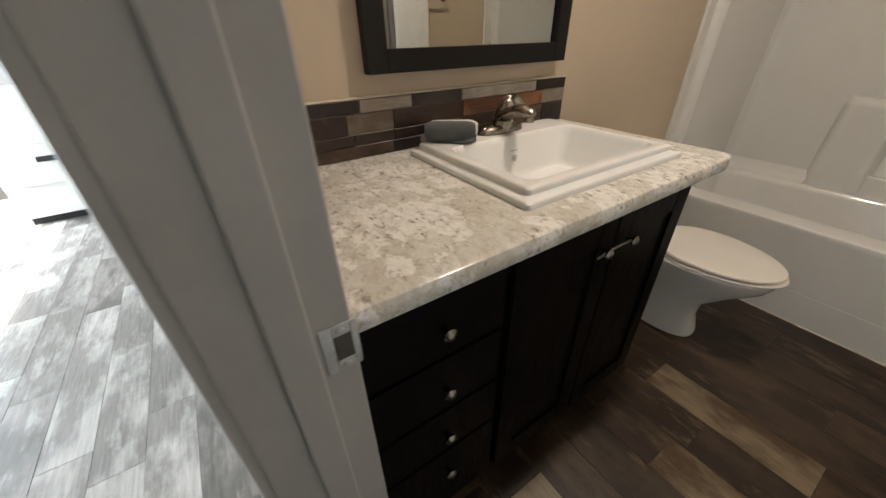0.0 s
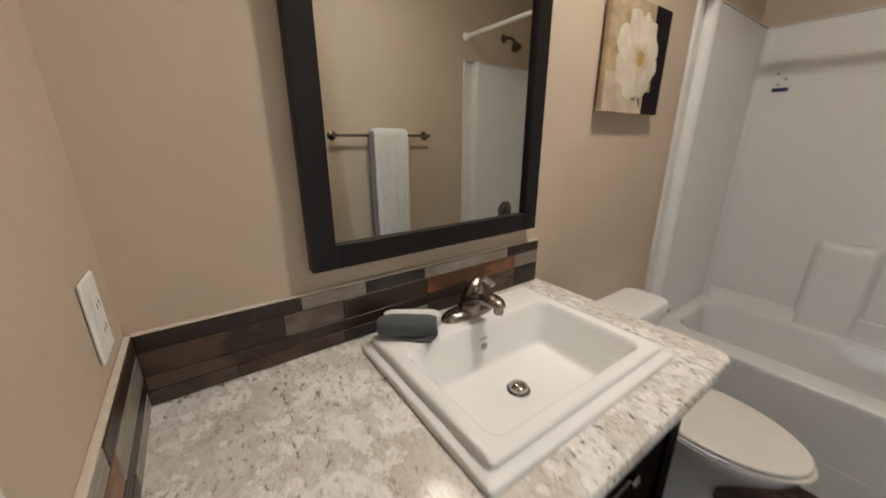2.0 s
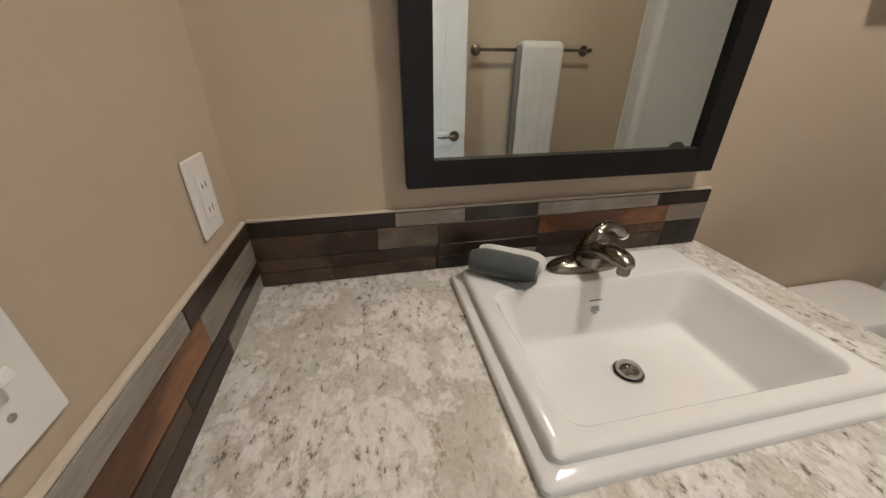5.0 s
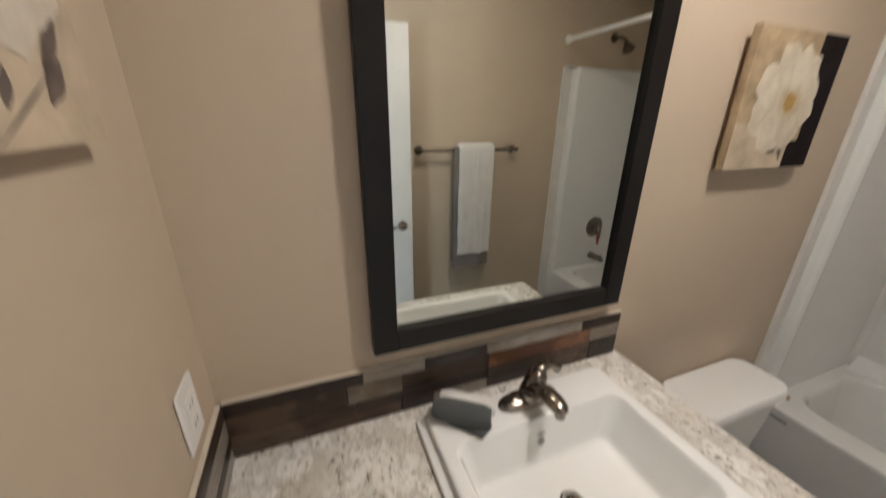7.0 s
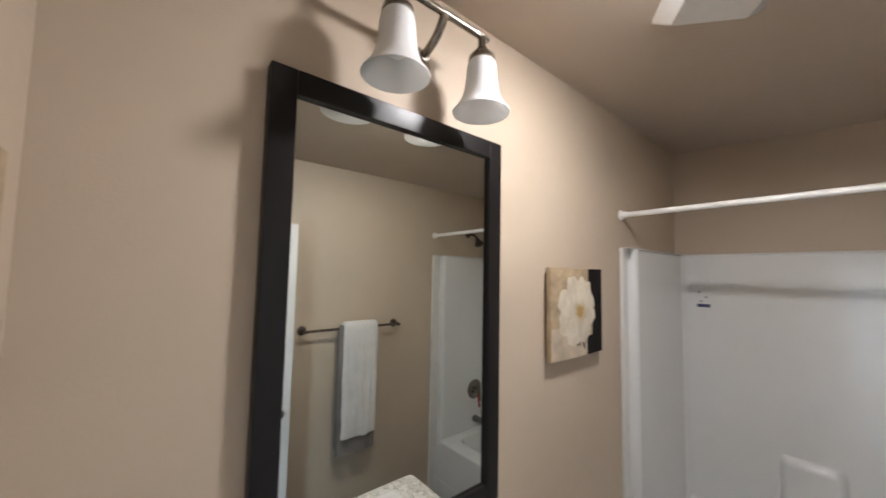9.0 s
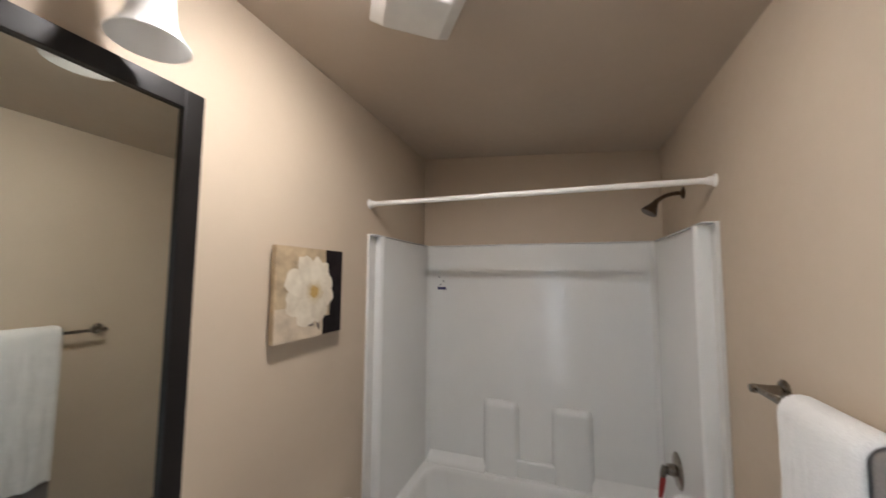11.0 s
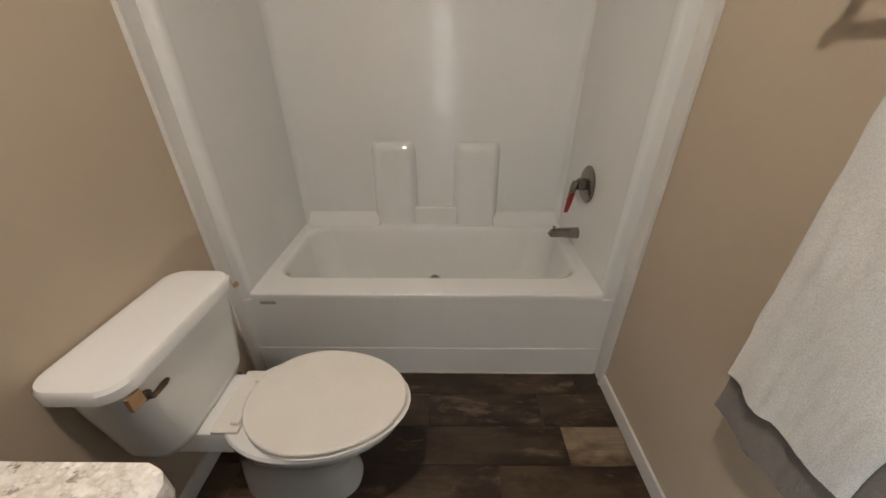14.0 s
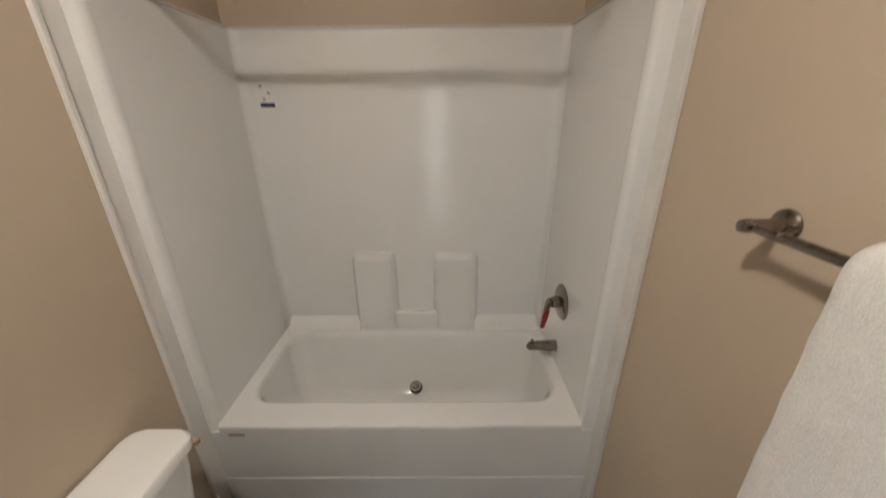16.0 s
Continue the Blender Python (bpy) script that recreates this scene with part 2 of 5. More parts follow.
M = {
    "wall": paint_wall("beige_wall_paint", (0.52, 0.43, 0.325)),
    "ceiling": paint_wall("beige_ceiling_paint", (0.50, 0.42, 0.335)),
    # pale paint set darker than it is, so less daylight bounces into the bathroom
    "hall_wall": paint_wall("dimmed_hall_paint", (0.30, 0.285, 0.26)),
    "trim": plain("white_trim_paint", (0.70, 0.69, 0.66), 0.42, vary=0.05, scale=9, bump=0.0004, bump_scale=60),
    # trim white with the door frame's shade put into its colour
    "jamb": plain("shaded_white_jamb_paint", (0.42, 0.395, 0.365), 0.5, vary=0.06, scale=9, bump=0.0004, bump_scale=60),
    "door": plain("white_door_paint", (0.74, 0.73, 0.70), 0.45, vary=0.04, scale=5, bump=0.0004, bump_scale=90),
    "acrylic": plain("white_glossy_fibreglass", (0.745, 0.75, 0.735), 0.20, vary=0.02, scale=3, bump_scale=4, coat=0.6, shine=0.5),
    "porcelain": plain("white_porcelain", (0.83, 0.835, 0.82), 0.06, vary=0.02, scale=4, bump_scale=6, coat=0.5),
    "seat": plain("white_toilet_seat_plastic", (0.78, 0.75, 0.69), 0.22, vary=0.03, scale=7),
    "plastic": plain("white_plastic", (0.80, 0.79, 0.76), 0.38, vary=0.04, scale=20),
    "vent": plain("off_white_vent_plastic", (0.78, 0.77, 0.74), 0.45, vary=0.04, scale=12),
    "espresso": plain("espresso_cabinet_wood", (0.0038, 0.0028, 0.0025), 0.45, vary=0.3, scale=9, bump=0.0003, bump_scale=120, stretch=(1, 1, 0.12), shine=0.07),
    "frame": plain("black_brown_mirror_frame", (0.0105, 0.009, 0.0085), 0.36, vary=0.10, scale=4, bump_scale=5, shine=0.25),
    "nickel": plain("brushed_nickel", (0.265, 0.235, 0.20), 0.24, 1.0, vary=0.12, scale=30),
    "bronze": plain("dark_bronze", (0.12, 0.09, 0.065), 0.32, 1.0, vary=0.15, scale=30),
    "chrome": plain("chrome", (0.80, 0.79, 0.77), 0.12, 1.0, vary=0.05, scale=30),
    "polished": plain("polished_chrome", (0.52, 0.50, 0.47), 0.05, 1.0, vary=0.04, scale=30),
    "steel": plain("dull_steel", (0.50, 0.48, 0.45), 0.36, 1.0, vary=0.15, scale=60),
    "dark": plain("dark_gap", (0.012, 0.011, 0.010), 0.7, vary=0.2),
    "grout": plain("dark_grout", (0.09, 0.075, 0.062), 0.8, vary=0.2, scale=60),
    "caulk": plain("beige_caulk", (0.58, 0.52, 0.43), 0.55, vary=0.08, scale=40),
    "subfloor": plain("floor_joint", (0.05, 0.042, 0.035), 0.8, vary=0.2),
    "plank": wood_plank("weathered_plank", [(0.041, 0.024, 0.0128), (0.075, 0.046, 0.0245), (0.048, 0.030, 0.017), (0.098, 0.062, 0.034), (0.036, 0.0215, 0.012), (0.069, 0.044, 0.026)], 0.38, scuffed=(0.22, 0.160, 0.10)),
    "plank_pale": wood_plank("pale_plank", [(0.21, 0.16, 0.10), (0.26, 0.20, 0.135)], worn=0.3),
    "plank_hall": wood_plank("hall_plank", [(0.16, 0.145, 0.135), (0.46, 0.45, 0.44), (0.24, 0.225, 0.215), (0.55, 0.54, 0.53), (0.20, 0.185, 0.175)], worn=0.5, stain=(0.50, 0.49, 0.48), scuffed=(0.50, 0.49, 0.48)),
    "tile_grey": wood_plank("grey_wood_tile", [(0.25, 0.225, 0.195), (0.31, 0.285, 0.25)], 0.30, (3, 3, 26), 0.2, stain=(0.75, 0.70, 0.64)),
    "tile_ash": wood_plank("ash_wood_tile", [(0.15, 0.125, 0.10), (0.18, 0.155, 0.125)], 0.32, (3, 3, 26), 0.2, stain=(0.6, 0.5, 0.42)),
    "tile_dark": wood_plank("dark_wood_tile", [(0.036, 0.0205, 0.013), (0.049, 0.029, 0.019)], 0.34, (3, 3, 26), 0.1),
    "tile_slate": wood_plank("slate_wood_tile", [(0.034, 0.028, 0.0245), (0.046, 0.039, 0.034)], 0.34, (3, 3, 26), 0.15),
    "tile_brown": wood_plank("brown_wood_tile", [(0.074, 0.0415, 0.0235), (0.098, 0.058, 0.034)], 0.34, (3, 3, 26), 0.2),
    "tile_rust": wood_plank("rust_wood_tile", [(0.23, 0.098, 0.042), (0.27, 0.125, 0.055)], 0.34, (3, 3, 26), 0.15),
    "tile_taupe": wood_plank("taupe_wood_tile", [(0.088, 0.058, 0.037), (0.118, 0.083, 0.055)], 0.34, (3, 3, 26), 0.2),
    "counter": laminate("granite_print_laminate"),
    "white_terry": terry("white_terry", (0.84, 0.83, 0.80)),
    "grey_terry": terry("grey_terry", (0.25, 0.222, 0.200), 0.15),
    "slate_terry": terry("slate_terry", (0.095, 0.105, 0.105), 0.15),
    "frosted": frosted("frosted_white_glass"),
    "glow": glowing("lit_lamp_glass", WARM, 175.0),
    "red": plain("red_tag_paper", (0.26, 0.016, 0.014), 0.5),
    "green": plain("green_mark", (0.03, 0.20, 0.12), 0.5),
    "navy": plain("navy_sticker", (0.02, 0.022, 0.09), 0.35),
    "print": plain("grey_print", (0.30, 0.31, 0.31), 0.5),
    "card": plain("brown_cardboard", (0.42, 0.27, 0.15), 0.8, vary=0.15, scale=30),
    "canvas_tan": plain("tan_canvas_paint", (0.39, 0.295, 0.18), 0.8, vary=0.35, scale=16, bump=0.0008, bump_scale=300),
    "canvas_pale": plain("pale_canvas_paint", (0.50, 0.41, 0.30), 0.8, vary=0.22, scale=14, bump=0.0008, bump_scale=300),
    "canvas_dark": plain("dark_canvas_paint", (0.010, 0.007, 0.0075), 0.7, vary=0.4, scale=25, bump=0.0005, bump_scale=300, shine=0.15),
    "canvas_edge": plain("canvas_edge_paint", (0.35, 0.26, 0.16), 0.8, vary=0.3, scale=40),
    "petal_n": petal_paint("petal_cream_small", (0.42, 0.30, 0.13), (0.54, 0.47, 0.36), (0.68, 0.62, 0.50), (1.464, 1.494, 1.635)),
    "petal_n2": petal_paint("petal_shaded_small", (0.40, 0.28, 0.12), (0.48, 0.41, 0.31), (0.64, 0.58, 0.46), (1.464, 1.494, 1.635)),
    "petal_w": petal_paint("petal_cream_large", (0.42, 0.28, 0.11), (0.53, 0.47, 0.38), (0.66, 0.61, 0.52), (0.022, 1.240, 1.728)),
    "petal_w2": petal_paint("petal_shaded_large", (0.40, 0.27, 0.11), (0.48, 0.42, 0.33), (0.62, 0.57, 0.475), (0.022, 1.240, 1.728)),
    "stamen": petal_paint("flower_centre", (0, 0, 0), (0.33, 0.19, 0.045), (0.46, 0.30, 0.095)),
    "leaf": plain("painted_leaf", (0.13, 0.10, 0.085), 0.75, vary=0.3, scale=40),
}
mirror_mat, _t, _n, _b = nodes_of("silvered_mirror")
_b.inputs["Base Color"].default_value = (0.70, 0.72, 0.68, 1)
_b.inputs["Metallic"].default_value, _b.inputs["Roughness"].default_value = 1.0, 0.015
M["mirror"] = mirror_mat
pane_mat, _t, _n, _b = nodes_of("window_glass")
_b.inputs["Transmission Weight"].default_value, _b.inputs["Roughness"].default_value = 1.0, 0.0
M["pane"] = pane_mat

# ---- mesh tools ----


def box(x0, x1, y0, y1, z0, z1, bevel=0.0, seg=2, into=None):
    bm = into or bmesh.new()
    tmp = bmesh.new()
    bmesh.ops.create_cube(tmp, size=1.0)
    for v in tmp.verts:
        v.co = ((x0 + x1) / 2 + v.co.x * (x1 - x0), (y0 + y1) / 2 + v.co.y * (y1 - y0), (z0 + z1) / 2 + v.co.z * (z1 - z0))
    if bevel:
        bmesh.ops.bevel(tmp, geom=tmp.edges[:], offset=bevel, segments=seg, profile=0.5, affect="EDGES")
    return join(bm, tmp)


def join(bm, tmp):
    me = bpy.data.meshes.new("tmp")
    tmp.to_mesh(me)
    bm.from_mesh(me)
    bpy.data.meshes.remove(me)
    tmp.free()
    return bm


def loft(rings, cap0=True, cap1=True, closed=True, into=None):
    """Skin between rings of points that have the same count."""
    bm = into or bmesh.new()
    rows = [[bm.verts.new(p) for p in r] for r in rings]
    n = len(rows[0])
    for a, b in zip(rows, rows[1:]):
        for i in range(n if closed else n - 1):
            j = (i + 1) % n
            bm.faces.new((a[i], a[j], b[j], b[i]))
    if closed and cap0:
        bm.faces.new(rows[0][::-1])
    if closed and cap1:
        bm.faces.new(rows[-1])
    bmesh.ops.recalc_face_normals(bm, faces=bm.faces[:])
    return bm


def lathe(profile, at=(0, 0, 0), axis=(0, 0, 1), seg=24, into=None, caps=True):
    """Turn (radius, height) points about an axis."""
    q = Vector((0, 0, 1)).rotation_difference(Vector(axis))
    o = Vector(at)
    rings = [[o + q @ Vector((max(r, 0.0002) * math.cos(k * math.tau / seg), max(r, 0.0002) * math.sin(k * math.tau / seg), h)) for k in range(seg)] for r, h in profile]
    return loft(rings, caps, caps, into=into)


def tube(points, radius, seg=12, into=None, flat=1.0):
    """A round bar along points; radius a number or one a point."""
    pts = [Vector(p) for p in points]
    rad = radius if isinstance(radius, (list, tuple)) else [radius] * len(pts)
    rings = []
    for i, p in enumerate(pts):
        d = (pts[min(i + 1, len(pts) - 1)] - pts[max(i - 1, 0)]).normalized()
        side = d.cross(Vector((0, 0, 1)))
        side = side.normalized() if side.length > 0.05 else Vector((1, 0, 0))
        up = side.cross(d)
        rings.append([p + rad[i] * (side * math.cos(a) + up * flat * math.sin(a)) for a in (k * math.tau / seg for k in range(seg))])
    return loft(rings, into=into)


def curve(p0, p1, p2, p3, n=10):
    a, b, c, d = (Vector(p) for p in (p0, p1, p2, p3))
    return [a * (1 - s) ** 3 + b * 3 * s * (1 - s) ** 2 + c * 3 * s * s * (1 - s) + d * s ** 3 for s in (k / n for k in range(n + 1))]


def round_rect(x0, x1, y0, y1, z, r, n=6):
    out = []
    for cx, cy, a0 in ((x1 - r, y1 - r, 0), (x0 + r, y1 - r, 90), (x0 + r, y0 + r, 180), (x1 - r, y0 + r, 270)):
        for k in range(n + 1):
            a = radians(a0 + 90 * k / n)
            out.append(Vector((cx + r * math.cos(a), cy + r * math.sin(a), z)))
    return out


def egg(cx, cy, half, front, back, z, n=40, power=2.0):
    """An oval that is longer towards -y."""
    out = []
    for k in range(n):
        a = math.tau * k / n
        c, s = math.cos(a), math.sin(a)
        px = math.copysign(abs(c) ** (2 / power), c)
        py = math.copysign(abs(s) ** (2 / power), s)
        out.append(Vector((cx + half * px, cy + (front if s < 0 else back) * py, z)))
    return out


def smooth(me, angle=40):
    for p in me.polygons:
        p.use_smooth = True
    me.set_sharp_from_angle(angle=radians(angle))
    # shading leans to the larger face, so that broad flats stay flat beside small rounded edges
    limit = math.cos(radians(angle))
    faces = [(p.normal.copy(), p.area, list(p.vertices)) for p in me.polygons]
    round_vertex = [[] for _ in me.vertices]
    for nrm, area, vs in faces:
        for v in vs:
            round_vertex[v].append((nrm, area))
    lean = []
    for nrm, area, vs in faces:
        for v in vs:
            total = Vector((0.0, 0.0, 0.0))
            for other, size in round_vertex[v]:
                if other.dot(nrm) > limit:
                    total += other * size
            lean.append(total.normalized() if total.length > 1e-12 else nrm)
    me.normals_split_custom_set(lean)


ORIGIN = {}


def thing(name, at, label="", category="", group="", kind=""):
    ob = new(name)
    ob.location = at
    ob.empty_display_size = 0.1
    ORIGIN[ob.name] = Vector(at)
    return tagged(ob, label, category, group, kind)


def part(name, bm, material, parent, label="", angle=40):
    """A bmesh in world places as one mesh under a thing or a part."""
    me = bpy.data.meshes.new(name)
    bm.to_mesh(me)
    bm.free()
    smooth(me, angle)
    me.materials.append(M[material])
    ob = new(name, me)
    ob.parent = parent
    if parent.name in ORIGIN:
        ob.matrix_parent_inverse = Matrix.Translation(-ORIGIN[parent.name])
    return tagged(ob, label)


def solid(name, bm, material, label="", category="", kind="", angle=40, group=""):
    """A thing of one mesh, with its origin under its middle."""
    me = bpy.data.meshes.new(name)
    lo = Vector([min(v.co[i] for v in bm.verts) for i in range(3)])
    hi = Vector([max(v.co[i] for v in bm.verts) for i in range(3)])
    c = Vector(((lo.x + hi.x) / 2, (lo.y + hi.y) / 2, lo.z))
    bmesh.ops.translate(bm, verts=bm.verts[:], vec=-c)
    bm.to_mesh(me)
    bm.free()
    smooth(me, angle)
    me.materials.append(M[material])
    ob = new(name, me)
    ob.location = c
    ORIGIN[ob.name] = c
    return tagged(ob, label, category, group, kind)


# ---- the room ----
W, EAST = 1.53, 2.69
DOOR0, DOOR1, HEAD = 0.135, 0.912, 2.05      # doorway in the west wall
CT = 0.912                                   # top of the counter
CN, CS = 2.57, 2.47                          # ceiling at the two long walls

bm = box(-0.106, 0, 1.0 * DOOR1 + 0.02, W + 0.1, 0, 2.72)
box(-0.106, 0, -0.1, DOOR0 - 0.02, 0, 2.72, into=bm)
box(-0.106, 0, DOOR0 - 0.02, DOOR1 + 0.02, HEAD + 0.02, 2.72, into=bm)
solid("wall_west", bm, "wall", "beige painted wall with the bathroom doorway", "wall", "structure")
solid("wall_north", box(0, EAST + 0.1, W, W + 0.1, 0, 2.72), "wall", "beige painted wall behind vanity and toilet", "wall", "structure")
solid("wall_south", box(0, EAST + 0.1, -0.1, 0, 0, 2.72), "wall", "beige painted wall behind the towel bar", "wall", "structure")
solid("wall_east", box(EAST, EAST + 0.1, 0, W, 0, 2.72), "wall", "beige painted wall above the shower surround", "wall", "structure")
ring0 = [Vector((x, y, z)) for x, y, z in ((0, 0, CS), (EAST, 0, CS), (EAST, W, CN), (0, W, CN))]
solid("ceiling", loft([ring0, [p + Vector((0, 0, 0.06)) for p in ring0]]), "ceiling", "beige painted sloping bathroom ceiling", "ceiling", "structure")
solid("floor", box(-3.2, EAST, -4.0, 6.2, -0.08, -0.004), "subfloor", "dark joints under weathered wood-look planks", "floor", "structure")
FLOOR = bpy.data.objects["floor"]

# baseboards
solid("baseboard", box(0.86, 1.90, 0.0, 0.011, 0, 0.072, 0.003), "trim", "white painted baseboard under the towel bar", "baseboard", "structure")
solid("baseboard", box(1.03, 1.90, W - 0.011, W, 0, 0.072, 0.003), "trim", "white painted baseboard behind the toilet", "baseboard", "structure")

# doorway lining, stop and casings
frame_root = thing("door_frame", (-0.05, 0.52, 0), "white painted door frame with a steel strike plate", "door frame", kind="structure")
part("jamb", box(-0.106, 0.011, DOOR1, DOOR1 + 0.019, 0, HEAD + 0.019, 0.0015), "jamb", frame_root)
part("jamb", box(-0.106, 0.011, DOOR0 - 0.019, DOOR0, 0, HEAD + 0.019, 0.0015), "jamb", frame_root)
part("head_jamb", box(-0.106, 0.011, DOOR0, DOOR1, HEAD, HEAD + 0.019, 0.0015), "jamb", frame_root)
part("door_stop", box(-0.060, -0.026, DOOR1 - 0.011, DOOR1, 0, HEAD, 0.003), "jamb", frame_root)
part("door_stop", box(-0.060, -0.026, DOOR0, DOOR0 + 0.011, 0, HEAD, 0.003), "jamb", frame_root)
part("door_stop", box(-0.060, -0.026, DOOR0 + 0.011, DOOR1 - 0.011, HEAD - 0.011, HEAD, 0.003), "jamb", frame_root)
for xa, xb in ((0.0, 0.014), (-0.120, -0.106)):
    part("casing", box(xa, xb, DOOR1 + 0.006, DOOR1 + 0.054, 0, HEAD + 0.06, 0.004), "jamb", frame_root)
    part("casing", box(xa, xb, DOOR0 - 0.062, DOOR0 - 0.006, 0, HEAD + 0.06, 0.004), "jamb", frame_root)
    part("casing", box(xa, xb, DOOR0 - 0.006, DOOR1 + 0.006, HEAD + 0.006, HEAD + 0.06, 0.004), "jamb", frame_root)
# strike plate with its dark latch hole and screws
zc = 0.925
bm = bmesh.new()
for a in (box(-0.021, -0.009, DOOR1 - 0.0022, DOOR1 - 0.0002, zc - 0.03, zc + 0.03, 0.001),
          box(0.009, 0.016, DOOR1 - 0.0022, DOOR1 - 0.0002, zc - 0.03, zc + 0.03, 0.001),
          box(-0.009, 0.009, DOOR1 - 0.0022, DOOR1 - 0.0002, zc + 0.016, zc + 0.03, 0.001),
          box(-0.009, 0.009, DOOR1 - 0.0022, DOOR1 - 0.0002, zc - 0.03, zc - 0.016, 0.001),
          box(0.0145, 0.0165, DOOR1 - 0.0022, DOOR1 + 0.008, zc - 0.024, zc + 0.024, 0.001)):
    join(bm, a)
strike = part("strike_plate", bm, "steel", frame_root, "worn steel strike plate")
part("latch_hole", box(-0.009, 0.009, DOOR1 - 0.0012, DOOR1 - 0.0003, zc - 0.016, zc + 0.016), "grout", strike, "dark latch hole")
for dz in (-0.023, 0.023):
    part("screw", lathe([(0.0042, 0), (0.0038, 0.0012), (0.001, 0.0016)], (-0.001, DOOR1 - 0.0021, zc + dz), (0, -1, 0), 12), "steel", strike)

# ---- open door, folded back beside the towel wall ----
DX0, DX1, DY0, DY1 = 0.035, 0.800, 0.080, 0.115
door = thing("door_1", (0.42, 0.1, 0), "white panelled door standing open with nickel lever handle", "door", kind="structure")
bm = box(DX0, DX1, DY0 + 0.007, DY1 - 0.007, 0.012, HEAD - 0.004)
PANELS = []
for px0, px1 in ((DX0 + 0.115, DX0 + 0.345), (DX1 - 0.345, DX1 - 0.115)):
    for pz0, pz1 in ((0.24, 0.80), (0.97, 1.62), (1.72, 1.93)):
        PANELS.append((px0, px1, pz0, pz1))
for ya, yb in ((DY1 - 0.007, DY1), (DY0, DY0 + 0.007)):
    for xa, xb in ((DX0, DX0 + 0.115), (DX0 + 0.345, DX1 - 0.345), (DX1 - 0.115, DX1)):
        box(xa, xb, ya, yb, 0.012, HEAD - 0.004, into=bm)
    for za, zb in ((0.012, 0.24), (0.80, 0.97), (1.62, 1.72), (1.93, HEAD - 0.004)):
        for xa, xb in ((DX0 + 0.115, DX0 + 0.345), (DX1 - 0.345, DX1 - 0.115)):
            box(xa, xb, ya, yb, za, zb, into=bm)
part("door_leaf", bm, "door", door)
for px0, px1, pz0, pz1 in PANELS:
    for ya, yb in ((DY1 - 0.007, DY1 - 0.001), (DY0 + 0.001, DY0 + 0.007)):
        part("panel", box(px0 + 0.022, px1 - 0.022, ya, yb, pz0 + 0.022, pz1 - 0.022, 0.004), "door", door)
for hy, s in ((DY1, 1), (DY0, -1)):
    hx, hz = DX1 - 0.062, 0.955
    rose = part("rosette", lathe([(0.031, 0), (0.031, 0.004), (0.026, 0.010), (0.013, 0.012), (0.012, 0.030 if s > 0 else 0.022)], (hx, hy, hz), (0, s, 0), 24), "nickel", door, "round nickel door rosette")
    off = 0.036 if s > 0 else 0.026
    part("lever", tube(curve((hx, hy + s * off, hz), (hx - 0.03, hy + s * off, hz + 0.008), (hx - 0.07, hy + s * off, hz - 0.006), (hx - 0.105, hy + s * off, hz + 0.004)), [0.011, 0.010, 0.009, 0.0085, 0.008, 0.008, 0.0075, 0.0075, 0.007, 0.007, 0.006]), "nickel", rose)
part("latch", box(DX1 - 0.001, DX1 + 0.010, 0.090, 0.105, 0.945, 0.965, 0.003), "steel", door)

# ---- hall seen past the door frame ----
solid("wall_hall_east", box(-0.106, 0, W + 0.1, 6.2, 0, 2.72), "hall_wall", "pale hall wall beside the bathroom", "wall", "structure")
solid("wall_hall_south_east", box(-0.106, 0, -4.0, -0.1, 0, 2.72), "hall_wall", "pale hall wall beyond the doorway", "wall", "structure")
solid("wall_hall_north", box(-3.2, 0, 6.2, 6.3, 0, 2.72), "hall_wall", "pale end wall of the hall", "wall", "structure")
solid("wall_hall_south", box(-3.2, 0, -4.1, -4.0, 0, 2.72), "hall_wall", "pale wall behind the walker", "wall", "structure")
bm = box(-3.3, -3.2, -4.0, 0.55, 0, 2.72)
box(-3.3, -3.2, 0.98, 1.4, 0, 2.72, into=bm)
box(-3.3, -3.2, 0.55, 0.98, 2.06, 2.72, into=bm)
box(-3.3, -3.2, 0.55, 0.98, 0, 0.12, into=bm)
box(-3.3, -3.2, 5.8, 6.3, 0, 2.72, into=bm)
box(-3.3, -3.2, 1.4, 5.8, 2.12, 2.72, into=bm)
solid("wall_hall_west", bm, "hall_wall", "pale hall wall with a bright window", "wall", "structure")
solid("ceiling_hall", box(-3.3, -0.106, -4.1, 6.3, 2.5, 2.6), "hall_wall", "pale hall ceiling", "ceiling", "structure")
win = thing("window_1", (-3.25, 3.7, 0.0), "white framed glass patio door full of daylight", "window", kind="structure")
bm = box(-3.28, -3.22, 1.4, 1.46, 0.0, 2.12)
box(-3.28, -3.22, 5.74, 5.8, 0.0, 2.12, into=bm)
box(-3.28, -3.22, 3.67, 3.73, 0.06, 2.06, into=bm)
box(-3.28, -3.22, 1.46, 5.74, 0.0, 0.06, into=bm)
box(-3.28, -3.22, 1.46, 5.74, 2.06, 2.12, into=bm)
part("window_frame", bm, "trim", win)
for ya, yb in ((1.46, 3.67), (3.73, 5.74)):
    glass = part("pane", box(-3.252, -3.246, ya, yb, 0.06, 2.06), "pane", win)
    glass.visible_shadow = False
# assumed opening opposite the doorway, out of view, added for the tub's bluish streak
side = thing("window_2", (-3.25, 0.765, 0.12), "unseen narrow window added for the bluish streak on the tub", "window", kind="structure")
bm = box(-3.28, -3.22, 0.55, 0.59, 0.12, 2.06)
box(-3.28, -3.22, 0.94, 0.98, 0.12, 2.06, into=bm)
box(-3.28, -3.22, 0.59, 0.94, 0.12, 0.16, into=bm)
